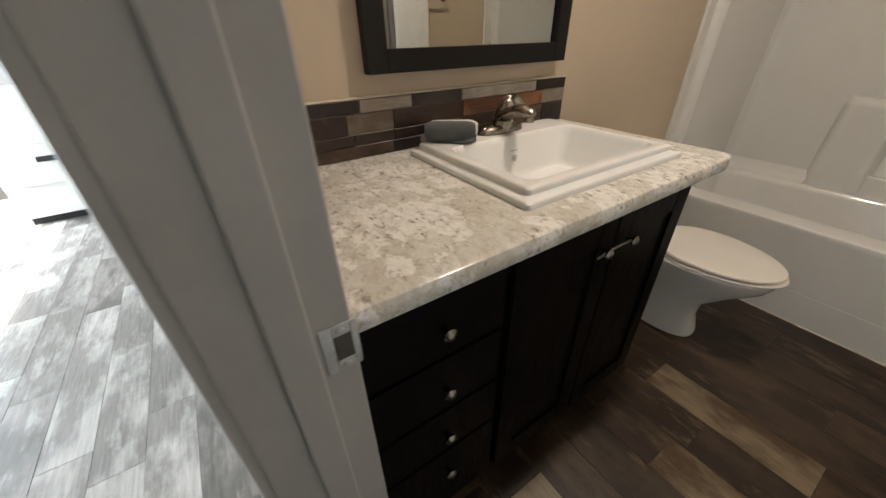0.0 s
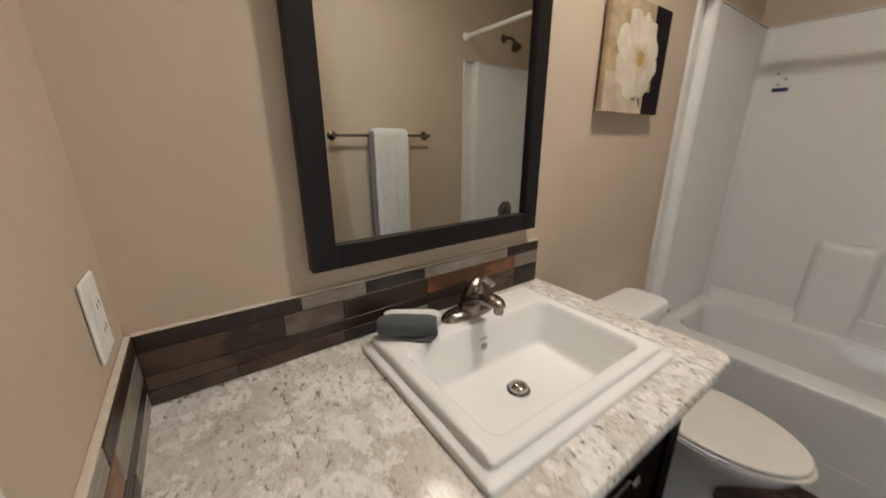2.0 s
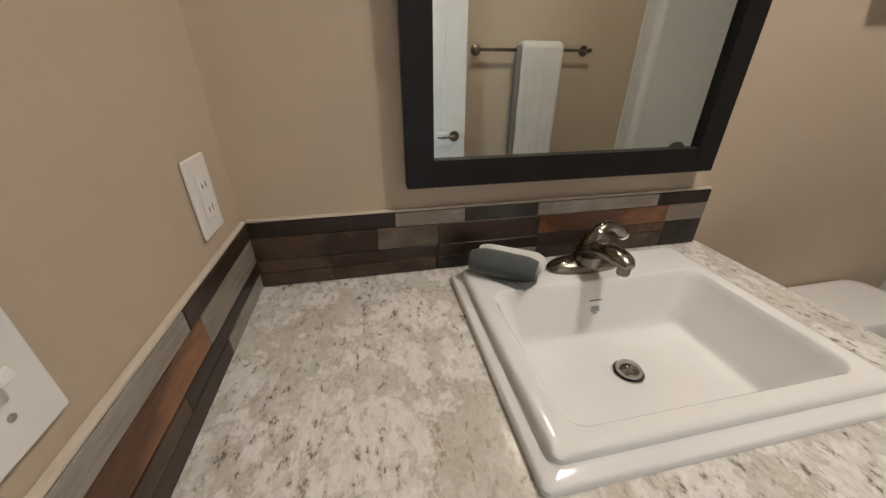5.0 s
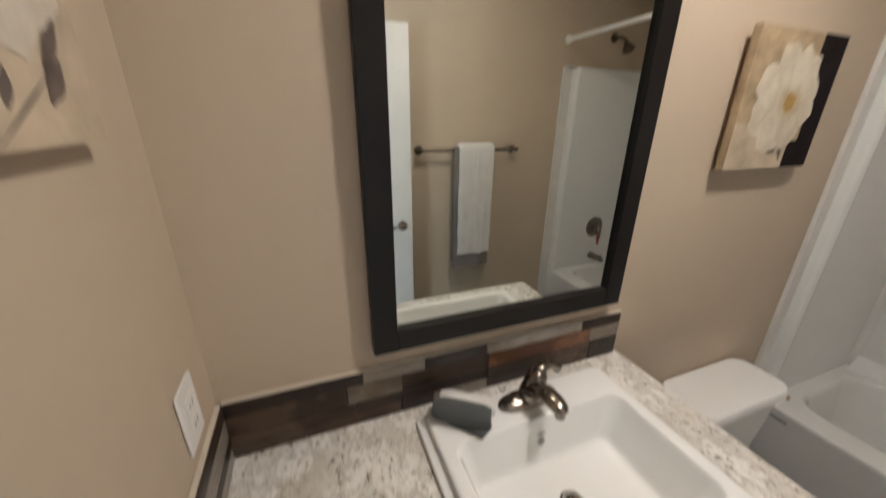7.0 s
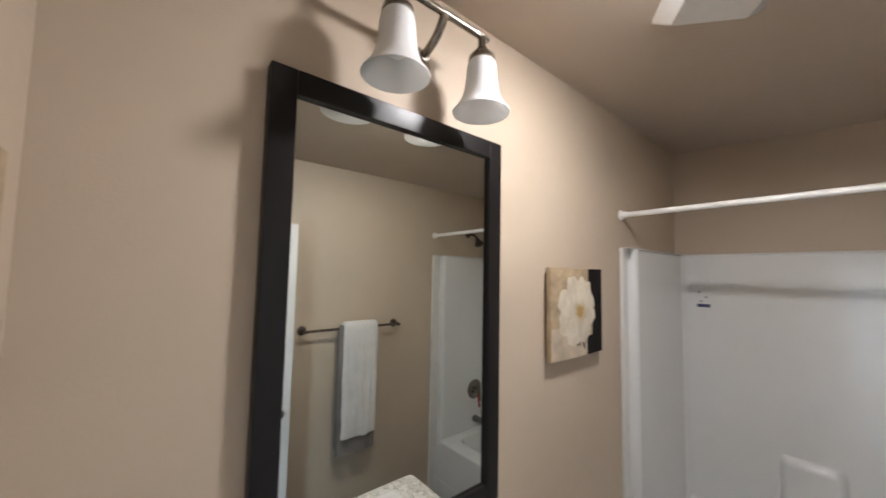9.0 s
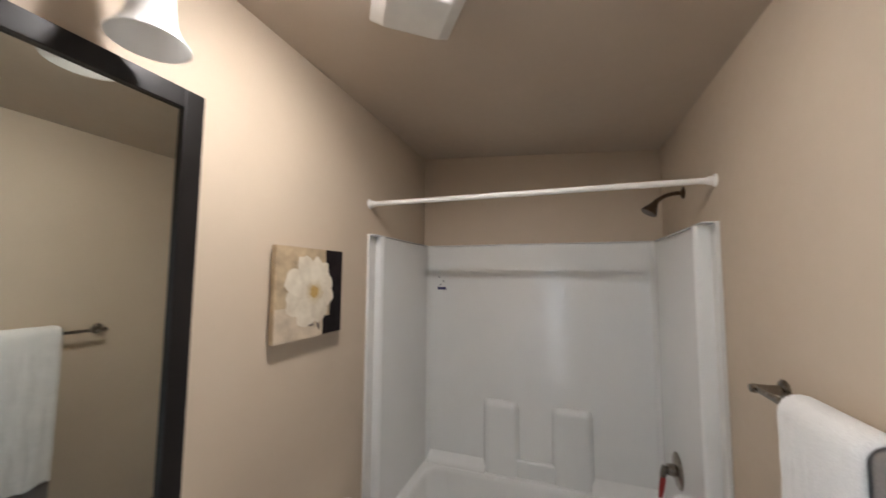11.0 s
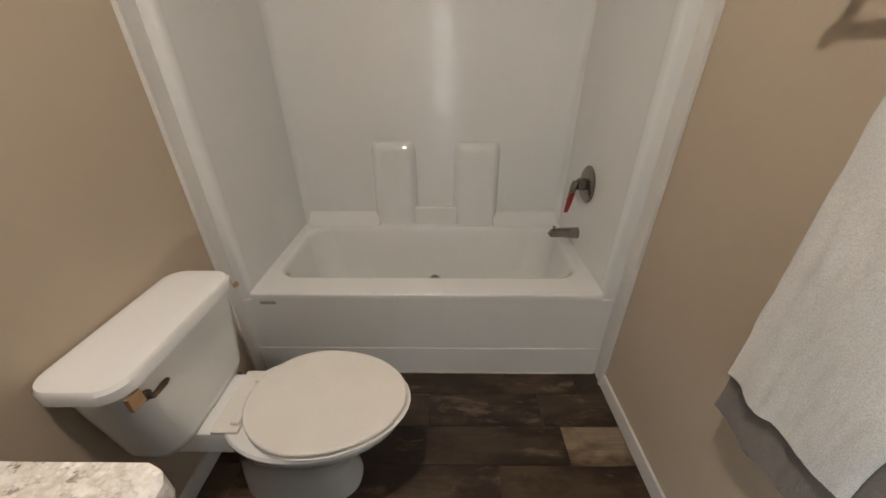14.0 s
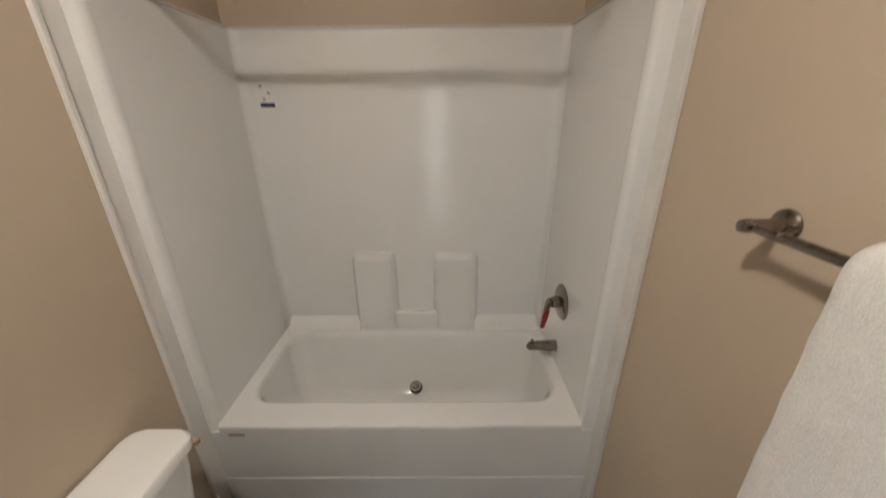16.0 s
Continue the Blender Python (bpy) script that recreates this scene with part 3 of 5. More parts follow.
box(-3.28, -3.22, 0.59, 0.94, 2.02, 2.06, into=bm)
part("window_frame", bm, "trim", side)
glass = part("pane", box(-3.252, -3.246, 0.59, 0.94, 0.16, 2.02), "pane", side)
glass.visible_shadow = False
solid("ground", box(-400, 400, -400, 400, -0.5, -0.4), "canvas_pale", "pale ground outside the house", "ground", "structure")

cab = thing("white_cabinet", (-0.75, 4.6, 0), "white base cabinet with a dark drawer handle", "cabinet")
part("body", box(-1.35, -0.13, 4.29, 4.9, 0.06, 0.87, 0.004), "trim", cab)
part("plinth", box(-1.33, -0.15, 4.33, 4.88, 0.0, 0.06), "dark", cab)
part("worktop", box(-1.37, -0.12, 4.27, 4.9, 0.872, 0.91, 0.006), "plastic", cab)
part("drawer", box(-1.33, -0.75, 4.268, 4.289, 0.30, 0.58, 0.004), "trim", cab)
part("handle", box(-1.09, -0.89, 4.238, 4.268, 0.462, 0.496, 0.006), "dark", cab, "dark bar handle")

# ---- vanity ----
VX1, VF = 1.005, 1.048        # cabinet's side and front
van = thing("vanity_cabinet", (0.5, 1.25, 0), "espresso wood vanity cabinet with four drawers and two doors", "cabinet")
bm = box(0.004, VX1, VF + 0.004, VF + 0.020, 0.10, CT - 0.0405)
box(0.004, VX1, W - 0.014, W - 0.002, 0.10, CT - 0.0405, into=bm)
box(0.004, 0.020, VF + 0.020, W - 0.014, 0.10, CT - 0.0405, into=bm)
box(VX1 - 0.016, VX1, VF + 0.020, W - 0.014, 0.10, CT - 0.0405, into=bm)
box(0.020, VX1 - 0.016, VF + 0.020, W - 0.014, 0.10, 0.118, into=bm)
box(0.004, VX1 - 0.01, VF + 0.07, W - 0.002, 0.0, 0.10, into=bm)
part("body", bm, "espresso", van)
bm = box(0.004, 0.030, VF - 0.014, VF + 0.004, 0.10, CT - 0.042, 0.001)
for xa, xb in ((0.322, 0.352), (0.975, VX1)):
    box(xa, xb, VF - 0.014, VF + 0.004, 0.10, CT - 0.042, 0.001, into=bm)
box(0.030, 0.975, VF - 0.013, VF + 0.004, 0.845, CT - 0.042, into=bm)
box(0.030, 0.975, VF - 0.013, VF + 0.004, 0.10, 0.125, into=bm)
part("face_frame", bm, "espresso", van)


def knob(x, y, z, parent):
    k = part("knob", lathe([(0.006, 0), (0.005, 0.010), (0.007, 0.014), (0.0125, 0.018), (0.0135, 0.022), (0.010, 0.026), (0.002, 0.028)], (x, y, z), (0, -1, 0), 20), "nickel", parent, "brushed nickel knob")
    return k


for za, zb, kz in ((0.690, 0.838, 0.762), (0.535, 0.680, 0.605), (0.385, 0.525, 0.455), (0.135, 0.375, 0.310)):
    d = part("drawer", box(0.026, 0.326, VF - 0.034, VF - 0.0145, za, zb, 0.003), "espresso", van)
    knob(0.185, VF - 0.034, kz, d)
for xa, xb, kx in ((0.347, 0.661, 0.615), (0.666, 0.980, 0.715)):
    bm = box(xa, xb, VF - 0.028, VF - 0.0145, 0.135, 0.838)
    for a in ((xa, xa + 0.06, 0.135, 0.838), (xb - 0.06, xb, 0.135, 0.838), (xa + 0.06, xb - 0.06, 0.135, 0.20), (xa + 0.06, xb - 0.06, 0.773, 0.838)):
        box(a[0], a[1], VF - 0.036, VF - 0.028, a[2], a[3], 0.002, into=bm)
    d = part("door", bm, "espresso", van)
    knob(kx, VF - 0.036, 0.762, d)
solid("zip_tie", tube([(0.585, VF - 0.050, 0.758), (0.615, VF - 0.053, 0.768), (0.66, VF - 0.054, 0.770), (0.705, VF - 0.052, 0.766)], 0.0024, 8), "steel", "thin grey tie looped over two cabinet knobs", "tie")

# counter with a rounded front edge and an open cut for the sink
CX0, CX1, CF = 0.0062, 1.054, 0.966
SX0, SX1, SY0, SY1 = 0.388, 0.932, 1.040, 1.474   # sink outline
prof = [(CF + 0.012, CT - 0.040), (CF + 0.003, CT - 0.036), (CF, CT - 0.026), (CF, CT - 0.014), (CF + 0.004, CT - 0.004), (CF + 0.013, CT)]
bm = bmesh.new()
Y1, Y2, Y3 = SY0 + 0.02, SY1 - 0.02, W - 0.002
ring_yz = prof + [(Y1, CT), (Y2, CT), (Y3, CT), (Y3, CT - 0.040), (Y2, CT - 0.040), (Y1, CT - 0.040)]
rows = []
for x, rounding in ((CX0, 0), (SX0 + 0.02, 0), (SX1 - 0.02, 0), (CX1 - 0.034, 0), (CX1 - 0.018, 0.005), (CX1 - 0.007, 0.014), (CX1, 0.032)):
    rows.append([bm.verts.new((x, max(y, CF + rounding) if k < 6 else y, z)) for k, (y, z) in enumerate(ring_yz)])
n = len(ring_yz)
for i, (a, b) in enumerate(zip(rows, rows[1:])):
    for k in range(n):
        q = (k + 1) % n
        if i == 1 and k in (6, 9 + 1):
            continue
        bm.faces.new((a[k], a[q], b[q], b[k]))
a, b = rows[1], rows[2]
for f in ((a[6], a[11], b[11], b[6]), (a[7], a[10], b[10], b[7]), (a[6], a[7], a[10], a[11]), (b[6], b[7], b[10], b[11]), rows[0][::-1], rows[-1]):
    bm.faces.new(f)
bmesh.ops.recalc_face_normals(bm, faces=bm.faces[:])
solid("countertop", bm, "counter", "cream and grey granite-print laminate counter with rolled edge", "countertop", angle=30)

# sink
sink = thing("sink", (0.66, 1.25, CT), "square white drop-in porcelain sink with stepped rim", "sink")
rings = []
for ins, z, r in ((0.000, CT + 0.0005, 0.010), (0.000, CT + 0.010, 0.010), (0.004, CT + 0.014, 0.010), (0.016, CT + 0.015, 0.010), (0.020, CT + 0.018, 0.012),
                  (0.020, CT + 0.027, 0.012), (0.024, CT + 0.031, 0.014), (0.030, CT + 0.032, 0.015)):
    rings.append(round_rect(SX0 + ins, SX1 - ins, SY0 + ins, SY1 - ins * 0.6, z, r))
BX0, BX1, BY0, BY1 = 0.436, 0.884, 1.086, 1.368
for ins, z, r in ((0.0, CT + 0.032, 0.030), (0.004, CT + 0.029, 0.030), (0.010, CT + 0.018, 0.032), (0.036, CT - 0.062, 0.030), (0.041, CT - 0.073, 0.028), (0.048, CT - 0.078, 0.026), (0.060, CT - 0.080, 0.024)):
    rings.append(round_rect(BX0 + ins, BX1 - ins, BY0 + ins * 0.8, BY1 - ins * 0.7, z, r))
rings.append(round_rect(0.645, 0.679, 1.222, 1.256, CT - 0.086, 0.016))
part("basin", loft(rings, False, True), "porcelain", sink, angle=50)
drain = part("drain", lathe([(0.0275, 0), (0.0275, 0.002), (0.0258, 0.003), (0.0252, 0.001)], (0.662, 1.239, CT - 0.085), seg=28), "chrome", sink, "chrome pop-up drain")
part("stopper", lathe([(0.0218, 0.001), (0.0228, 0.006), (0.0222, 0.0095), (0.0190, 0.0135), (0.0130, 0.0165), (0.006, 0.0180), (0.0005, 0.0184)], (0.662, 1.239, CT - 0.085), seg=28), "polished", drain, "domed chrome stopper", 70)
part("drain_gap", lathe([(0.0252, 0.0), (0.0252, 0.0012), (0.0215, 0.0014)], (0.662, 1.239, CT - 0.0848)), "dark", drain)
for hx in (0.655, 0.669):
    part("overflow_hole", lathe([(0.0044, 0), (0.0044, 0.0012)], (hx, BY0 + 0.0145, CT - 0.014), (0, 1, 0.25), 14), "dark", sink)
for k, (w, dz) in enumerate(((0.026, 0), (0.016, -0.014), (0.018, -0.018), (0.020, -0.022), (0.010, -0.027))):
    s = dz - 0.008
    yy = BY1 - 0.008 - 0.22 * (-s) - 0.0035
    part("printed_mark", box(0.655 - w / 2, 0.655 + w / 2, yy - 0.002, yy, CT + s - 0.0008, CT + s + 0.0008), "print", sink)

# faucet
fx, fy, fz = 0.656, 1.418, CT + 0.0325
fau = thing("faucet", (fx, fy, fz), "brushed nickel single-lever faucet on the sink deck", "faucet")
rings = [egg(fx, fy, 0.080 * s, 0.029 * s, 0.027 * s, fz + z, 32, 2.4) for s, z in ((1, 0), (1, 0.006), (0.95, 0.012), (0.84, 0.017), (0.6, 0.021), (0.35, 0.023))]
part("base_plate", loft(rings), "nickel", fau)
part("body", lathe([(0.029, 0.006), (0.028, 0.028), (0.026, 0.050), (0.0245, 0.066), (0.022, 0.080), (0.015, 0.089), (0.002, 0.092)], (fx, fy, fz), (0.24, -0.06, 1)), "nickel", fau)
spout = part("spout", tube(curve((fx + 0.004, fy - 0.004, fz + 0.036), (fx + 0.006, fy - 0.045, fz + 0.066), (fx + 0.008, fy - 0.080, fz + 0.072), (fx + 0.010, fy - 0.112, fz + 0.060)), [0.026, 0.0255, 0.025, 0.024, 0.0235, 0.023, 0.022, 0.021, 0.020, 0.018, 0.011], 18, flat=0.70), "nickel", fau)
part("aerator", lathe([(0.0105, 0), (0.0115, 0.003), (0.0115, 0.020)], (fx + 0.010, fy - 0.100, fz + 0.040)), "nickel", spout)
lever = part("lever", tube(curve((fx + 0.018, fy - 0.002, fz + 0.080), (fx + 0.036, fy + 0.002, fz + 0.096), (fx + 0.064, fy + 0.008, fz + 0.084), (fx + 0.088, fy + 0.012, fz + 0.060)), [0.016, 0.0155, 0.015, 0.014, 0.013, 0.0125, 0.012, 0.012, 0.0125, 0.0125, 0.012], 16, flat=0.8), "nickel", fau)
part("lever_tip", lathe([(0.0118, 0), (0.0120, 0.004), (0.009, 0.009), (0.001, 0.010)], (fx + 0.0875, fy + 0.012, fz + 0.0605), (0.70, 0.1, -0.70)), "chrome", lever)

# rolled face cloths on the sink's corner
rc = thing("rolled_towels", (0.475, 1.44, CT + 0.033), "slate grey face cloth rolled in a white one", "towel")
a0, a1 = Vector((0.426, 1.452, CT + 0.058)), Vector((0.533, 1.378, CT + 0.058))
pts = [a0.lerp(a1, k / 10) for k in range(11)]
bm = tube(pts, [0.019, 0.0245, 0.0255, 0.0255, 0.0258, 0.0258, 0.0258, 0.0255, 0.0255, 0.0245, 0.020], 24)
for v in bm.verts:
    v.co += Vector((0, 0, 1)) * noise.noise(v.co * 40) * 0.002
part("grey_roll", bm, "slate_terry", rc)
way, fore = (a1 - a0).normalized(), Vector((-0.569, -0.822, 0))
bm = tube([p + way * 0.008 + Vector((0.018, 0.026, 0.000)) for p in pts], [0.016, 0.021, 0.022, 0.022, 0.022, 0.022, 0.022, 0.022, 0.022, 0.021, 0.014], 24)
part("white_roll", bm, "white_terry", rc, "white rolled cloth")
rings = []
for u, reach, lift in ((0.12, 0.012, 0.006), (0.35, 0.020, 0.003), (0.60, 0.026, 0.001), (0.80, 0.034, 0.002), (0.90, 0.040, 0.004), (0.97, 0.024, 0.006), (1.02, 0.014, 0.009)):
    q = a0.lerp(a1, u) + Vector((0, 0, CT + 0.0328 - a0.z))
    rings.append([q, q + fore * reach + Vector((0, 0, lift)), q + fore * (reach + 0.002) + Vector((0, 0, lift + 0.003)), q + fore * reach * 0.6 + Vector((0, 0, lift + 0.008)), q + Vector((0, 0, 0.014))])
bm = loft(rings)
part("cloth_end", bm, "slate_terry", rc)

# ---- mirror ----
MX0, MX1, MZ0, MZ1 = 0.309, 0.990, 1.106, 2.190
mir = thing("wall_mirror", (0.663, W, MZ0), "tall wall mirror in a wide black-brown frame", "mirror")
F = 0.052
FRAME_Y = 1.497
for name, a in (("frame_side", (MX0, MX0 + F, MZ0, MZ1)), ("frame_side", (MX1 - F, MX1, MZ0, MZ1)),
                ("frame_rail", (MX0 + F, MX1 - F, MZ0, MZ0 + F)), ("frame_rail", (MX0 + F, MX1 - F, MZ1 - F, MZ1))):
    part(name, box(a[0], a[1], FRAME_Y, W - 0.001, a[2], a[3], 0.0025), "frame", mir)
part("mirror_glass", box(MX0 + F - 0.002, MX1 - F + 0.002, 1.510, 1.514, MZ0 + F - 0.002, MZ1 - F + 0.002), "mirror", mir, "silvered mirror glass")
part("backing", box(MX0 + F, MX1 - F, 1.515, W - 0.001, MZ0 + F, MZ1 - F), "dark", mir)

# ---- vanity light ----
vl = thing("vanity_light", (0.66, W, 2.30), "unlit nickel vanity light with two frosted glass bells", "wall lamp")
part("backplate", lathe([(0.058, 0), (0.058, 0.006), (0.050, 0.016), (0.030, 0.026), (0.016, 0.034), (0.014, 0.06)], (0.66, W - 0.001, 2.335), (0, -1, 0), 28), "nickel", vl)
part("arm", tube(curve((0.66, W - 0.04, 2.335), (0.66, 1.44, 2.34), (0.66, 1.405, 2.37), (0.66, 1.395, 2.402)), 0.011), "nickel", vl)
part("crossbar", tube([(0.505, 1.395, 2.405), (0.510, 1.395, 2.405), (0.80, 1.395, 2.405), (0.815, 1.395, 2.405)], [0.006, 0.009, 0.009, 0.006], 14), "nickel", vl)
BELL = [(0.030, 0.140), (0.036, 0.132), (0.0395, 0.115), (0.041, 0.090), (0.0435, 0.065), (0.049, 0.042), (0.058, 0.022), (0.068, 0.008), (0.075, 0.0)]
for lx in LAMPS:
    zb = 2.198
    sh = part("shade", lathe(BELL + [(0.0745, -0.002), (0.0735, 0.0)] + [(r - 0.003, z) for r, z in BELL[::-1][1:]], (lx, 1.395, zb), seg=32, caps=False), "frosted", vl, "frosted white glass bell shade", angle=60)
    part("socket_cup", lathe([(0.010, 0.205), (0.011, 0.180), (0.020, 0.165), (0.034, 0.150), (0.036, 0.138), (0.033, 0.137)], (lx, 1.395, zb)), "nickel", vl)
    part("bulb", lathe([(0.012, 0.136), (0.013, 0.110), (0.022, 0.090), (0.029, 0.070), (0.027, 0.055), (0.016, 0.046), (0.001, 0.043)], (lx, 1.395, zb), seg=20), "plastic", vl, "unlit white bulb")

# ---- pictures ----


def flower_canvas(name, label, origin, right, out, w, h, dark_box, pale_box, centre, radius, squash, petals, stems, seed, D, tone):
    """A stretched canvas: o + right * u + up * v, painted layers half a millimetre apart."""
    rnd = random.Random(seed)
    o, rt, ou, up = Vector(origin), Vector(right), Vector(out), Vector((0, 0, 1))

    def at(u, v, d):
        return o + rt * u + up * v + ou * d

    root = thing(name, at(w / 2, 0, 0), label, "picture")

    def slab(u0, u1, v0, v1, d0, d1, bev):
        bm = bmesh.new()
        bmesh.ops.create_cube(bm, size=1.0)
        for v in bm.verts:
            a, b, c = v.co
            v.co = at(u0 + (a + 0.5) * (u1 - u0), v0 + (b + 0.5) * (v1 - v0), d0 + (c + 0.5) * (d1 - d0))
        bmesh.ops.recalc_face_normals(bm, faces=bm.faces[:])
        if bev:
            bmesh.ops.bevel(bm, geom=bm.edges[:], offset=bev, segments=2, profile=0.5, affect="EDGES")
        return bm

    part("canvas", slab(0, w, 0, h, max(D - 0.020, 0.001), D, 0.002), "canvas_tan", root)
    if D > 0.03:
        part("stretcher", slab(0.02, w - 0.02, 0.02, h - 0.02, 0.0005, D - 0.0195, 0), "card", root)
    for i, (u0, u1, v0, v1) in enumerate(pale_box):
        part("pale_field", slab(u0, u1, v0, v1, D, D + 0.0004 + 0.0002 * i, 0), "canvas_pale", root)
    for i, (u0, u1, v0, v1) in enumerate(dark_box):
        part("dark_field", slab(u0, u1, v0, v1, D, D + 0.0007 + 0.0002 * i, 0), "canvas_dark", root)

    def blob(points, d, mat, nm):
        bm = bmesh.new()
        hi = [bm.verts.new(at(u, v, d)) for u, v in points]
        f = bm.faces.new(hi)
        f.normal_update()
        if f.normal.dot(ou) < 0:
            f.normal_flip()
        part(nm, bm, mat, root)

    cu, cv = centre
    for i, (ang, length, width) in enumerate(petals):
        a = radians(ang)
        pts = []
        n = 26
        for k in range(n):
            s = math.tau * k / n
            r = 1 + 0.05 * math.sin(5 * s + i) + 0.03 * math.sin(9 * s + 2 * i) + rnd.uniform(-0.012, 0.012)
            lu = length * 0.5 * (1 + math.cos(s) * r) - 0.006
            wide = width * (0.55 + 0.45 * (lu / length))
            lv = wide * math.sin(s) * r
            uu = cu + (lu * math.cos(a) - lv * math.sin(a)) * squash
            vv = cv + lu * math.sin(a) + lv * math.cos(a)
            pts.append((min(max(uu, 0.003), w - 0.003), min(max(vv, 0.003), h - 0.003)))
        blob(pts, D + 0.0014 + 0.00004 * i, tone + "2" if i % 3 == 0 else tone, "petal")
    top = D + 0.00144 + 0.00004 * len(petals)
    for i in range(60):
        a, r = rnd.uniform(0, math.tau), radius * math.sqrt(rnd.random())
        s = rnd.uniform(0.003, 0.006)
        blob([(cu + (r * math.cos(a) + s * math.cos(q)) * squash - 0.004, cv + r * math.sin(a) + 1.3 * s * math.sin(q)) for q in (k * math.tau / 8 for k in range(8))], top + 0.000005 * i, "stamen", "stamen")
    for (u0, v0, u1, v1, wd) in stems:
        dx, dy = u1 - u0, v1 - v0
        ln = math.hypot(dx, dy)
        nx, ny = -dy / ln * wd, dx / ln * wd
        blob([(u0 + dx * s + nx * math.sin(math.pi * min(max(s, 0.06), 0.94)), v0 + dy * s + ny * math.sin(math.pi * min(max(s, 0.06), 0.94))) for s in (k / 8 for k in range(9))]
             + [(u0 + dx * s - nx * math.sin(math.pi * min(max(s, 0.06), 0.94)), v0 + dy * s - ny * math.sin(math.pi * min(max(s, 0.06), 0.94))) for s in (k / 8 for k in range(8, -1, -1))], D + 0.00132, "leaf", "leaf")
    return root


PETALS_N = [(200, 0.165, 0.072), (345, 0.122, 0.058), (240, 0.150, 0.070), (292, 0.130, 0.062), (28, 0.122, 0.058), (160, 0.172, 0.062), (120, 0.162, 0.056), (84, 0.142, 0.046), (58, 0.140, 0.042)]
flower_canvas("canvas_picture", "square canvas painting of a cream flower on tan and black", (1.264, W, 1.460), (1, 0, 0), (0, -1, 0), 0.376, 0.344,
              [(0.296, 0.3755, 0.0005, 0.3435), (0.264, 0.2965, 0.205, 0.3435), (0.254, 0.2965, 0.0005, 0.075)], [(0.0005, 0.28, 0.0005, 0.12)], (0.200, 0.175), 0.020, 1.0, PETALS_N,
              [(0.20, 0.045, 0.16, 0.072, 0.016), (0.235, 0.02, 0.215, 0.07, 0.008), (0.150, 0.060, 0.125, 0.085, 0.010)], 4, 0.036, "petal_n")
PETALS_W = [(20, 0.130, 0.055), (335, 0.130, 0.058), (300, 0.118, 0.054), (265, 0.108, 0.052), (228, 0.125, 0.058), (190, 0.190, 0.060), (152, 0.175, 0.060), (122, 0.138, 0.055), (88, 0.120, 0.050), (52, 0.105, 0.045)]
flower_canvas("canvas_picture", "square canvas painting of a large white flower, black patches", (0, 1.018, 1.556), (0, 1, 0), (1, 0, 0), 0.358, 0.348,
              [(0.0005, 0.172, 0.235, 0.3475), (0.02, 0.165, 0.0005, 0.075)], [(0.19, 0.3575, 0.0005, 0.16)], (0.222, 0.172), 0.024, 1.0, PETALS_W,
              [(0.200, 0.003, 0.290, 0.060, 0.002), (0.280, 0.035, 0.310, 0.072, 0.012), (0.285, 0.062, 0.322, 0.105, 0.009), (0.225, 0.03, 0.235, 0.06, 0.007), (0.305, 0.098, 0.335, 0.135, 0.007), (0.185, 0.0, 0.192, 0.07, 0.006)], 9, 0.022, "petal_w")

# ---- switch and outlet ----
sw = thing("light_switch", (0, 1.044, 1.082), "white double toggle switch plate with green marks", "switch")
part("plate", box(0.0005, 0.0065, 0.986, 1.102, 1.084, 1.199, 0.003), "plastic", sw)
for ky in (1.021, 1.067):
    part("slot", box(0.0060, 0.0072, ky - 0.006, ky + 0.006, 1.129, 1.154, 0.0004), "plastic", sw)
    bm = box(0.006, 0.022, ky - 0.0045, ky + 0.0045, 1.137, 1.146, 0.0015)
    bmesh.ops.rotate(bm, verts=bm.verts[:], cent=(0.006, ky, 1.1415), matrix=Matrix.Rotation(-0.35, 3, "Y"))
    t1 = part("toggle", bm, "plastic", sw, "white toggle")
    part("mark", box(0.0120, 0.0150, ky - 0.0030, ky + 0.0030, 1.1475, 1.1505), "green", t1, "green mark")
    for kz in (1.112, 1.172):
        part("screw", lathe([(0.003, 0), (0.0028, 0.001), (0.0005, 0.0014)], (0.0064, ky, kz), (1, 0, 0), 10), "steel", sw)
ot = thing("wall_outlet", (0, 1.412, 1.086), "white wall outlet with a square socket face", "outlet")
part("plate", box(0.0005, 0.006, 1.377, 1.447, 1.086, 1.200, 0.003), "plastic", ot)
face = part("socket_face", box(0.0060, 0.0085, 1.395, 1.429, 1.110, 1.176, 0.002), "plastic", ot)
for kz in (1.125, 1.160):
    for dy, hh in ((-0.006, 0.004), (0.006, 0.005)):
        part("slot", box(0.0085, 0.0088, 1.412 + dy - 0.0009, 1.412 + dy + 0.0009, kz - hh, kz + hh), "dark", face)
part("button", box(0.0085, 0.0092, 1.406, 1.418, 1.139, 1.146, 0.0003), "plastic", face)

# ---- toilet ----
TX = 1.520
to = thing("toilet", (TX, 1.2, 0), "white porcelain toilet with its lid closed", "toilet")
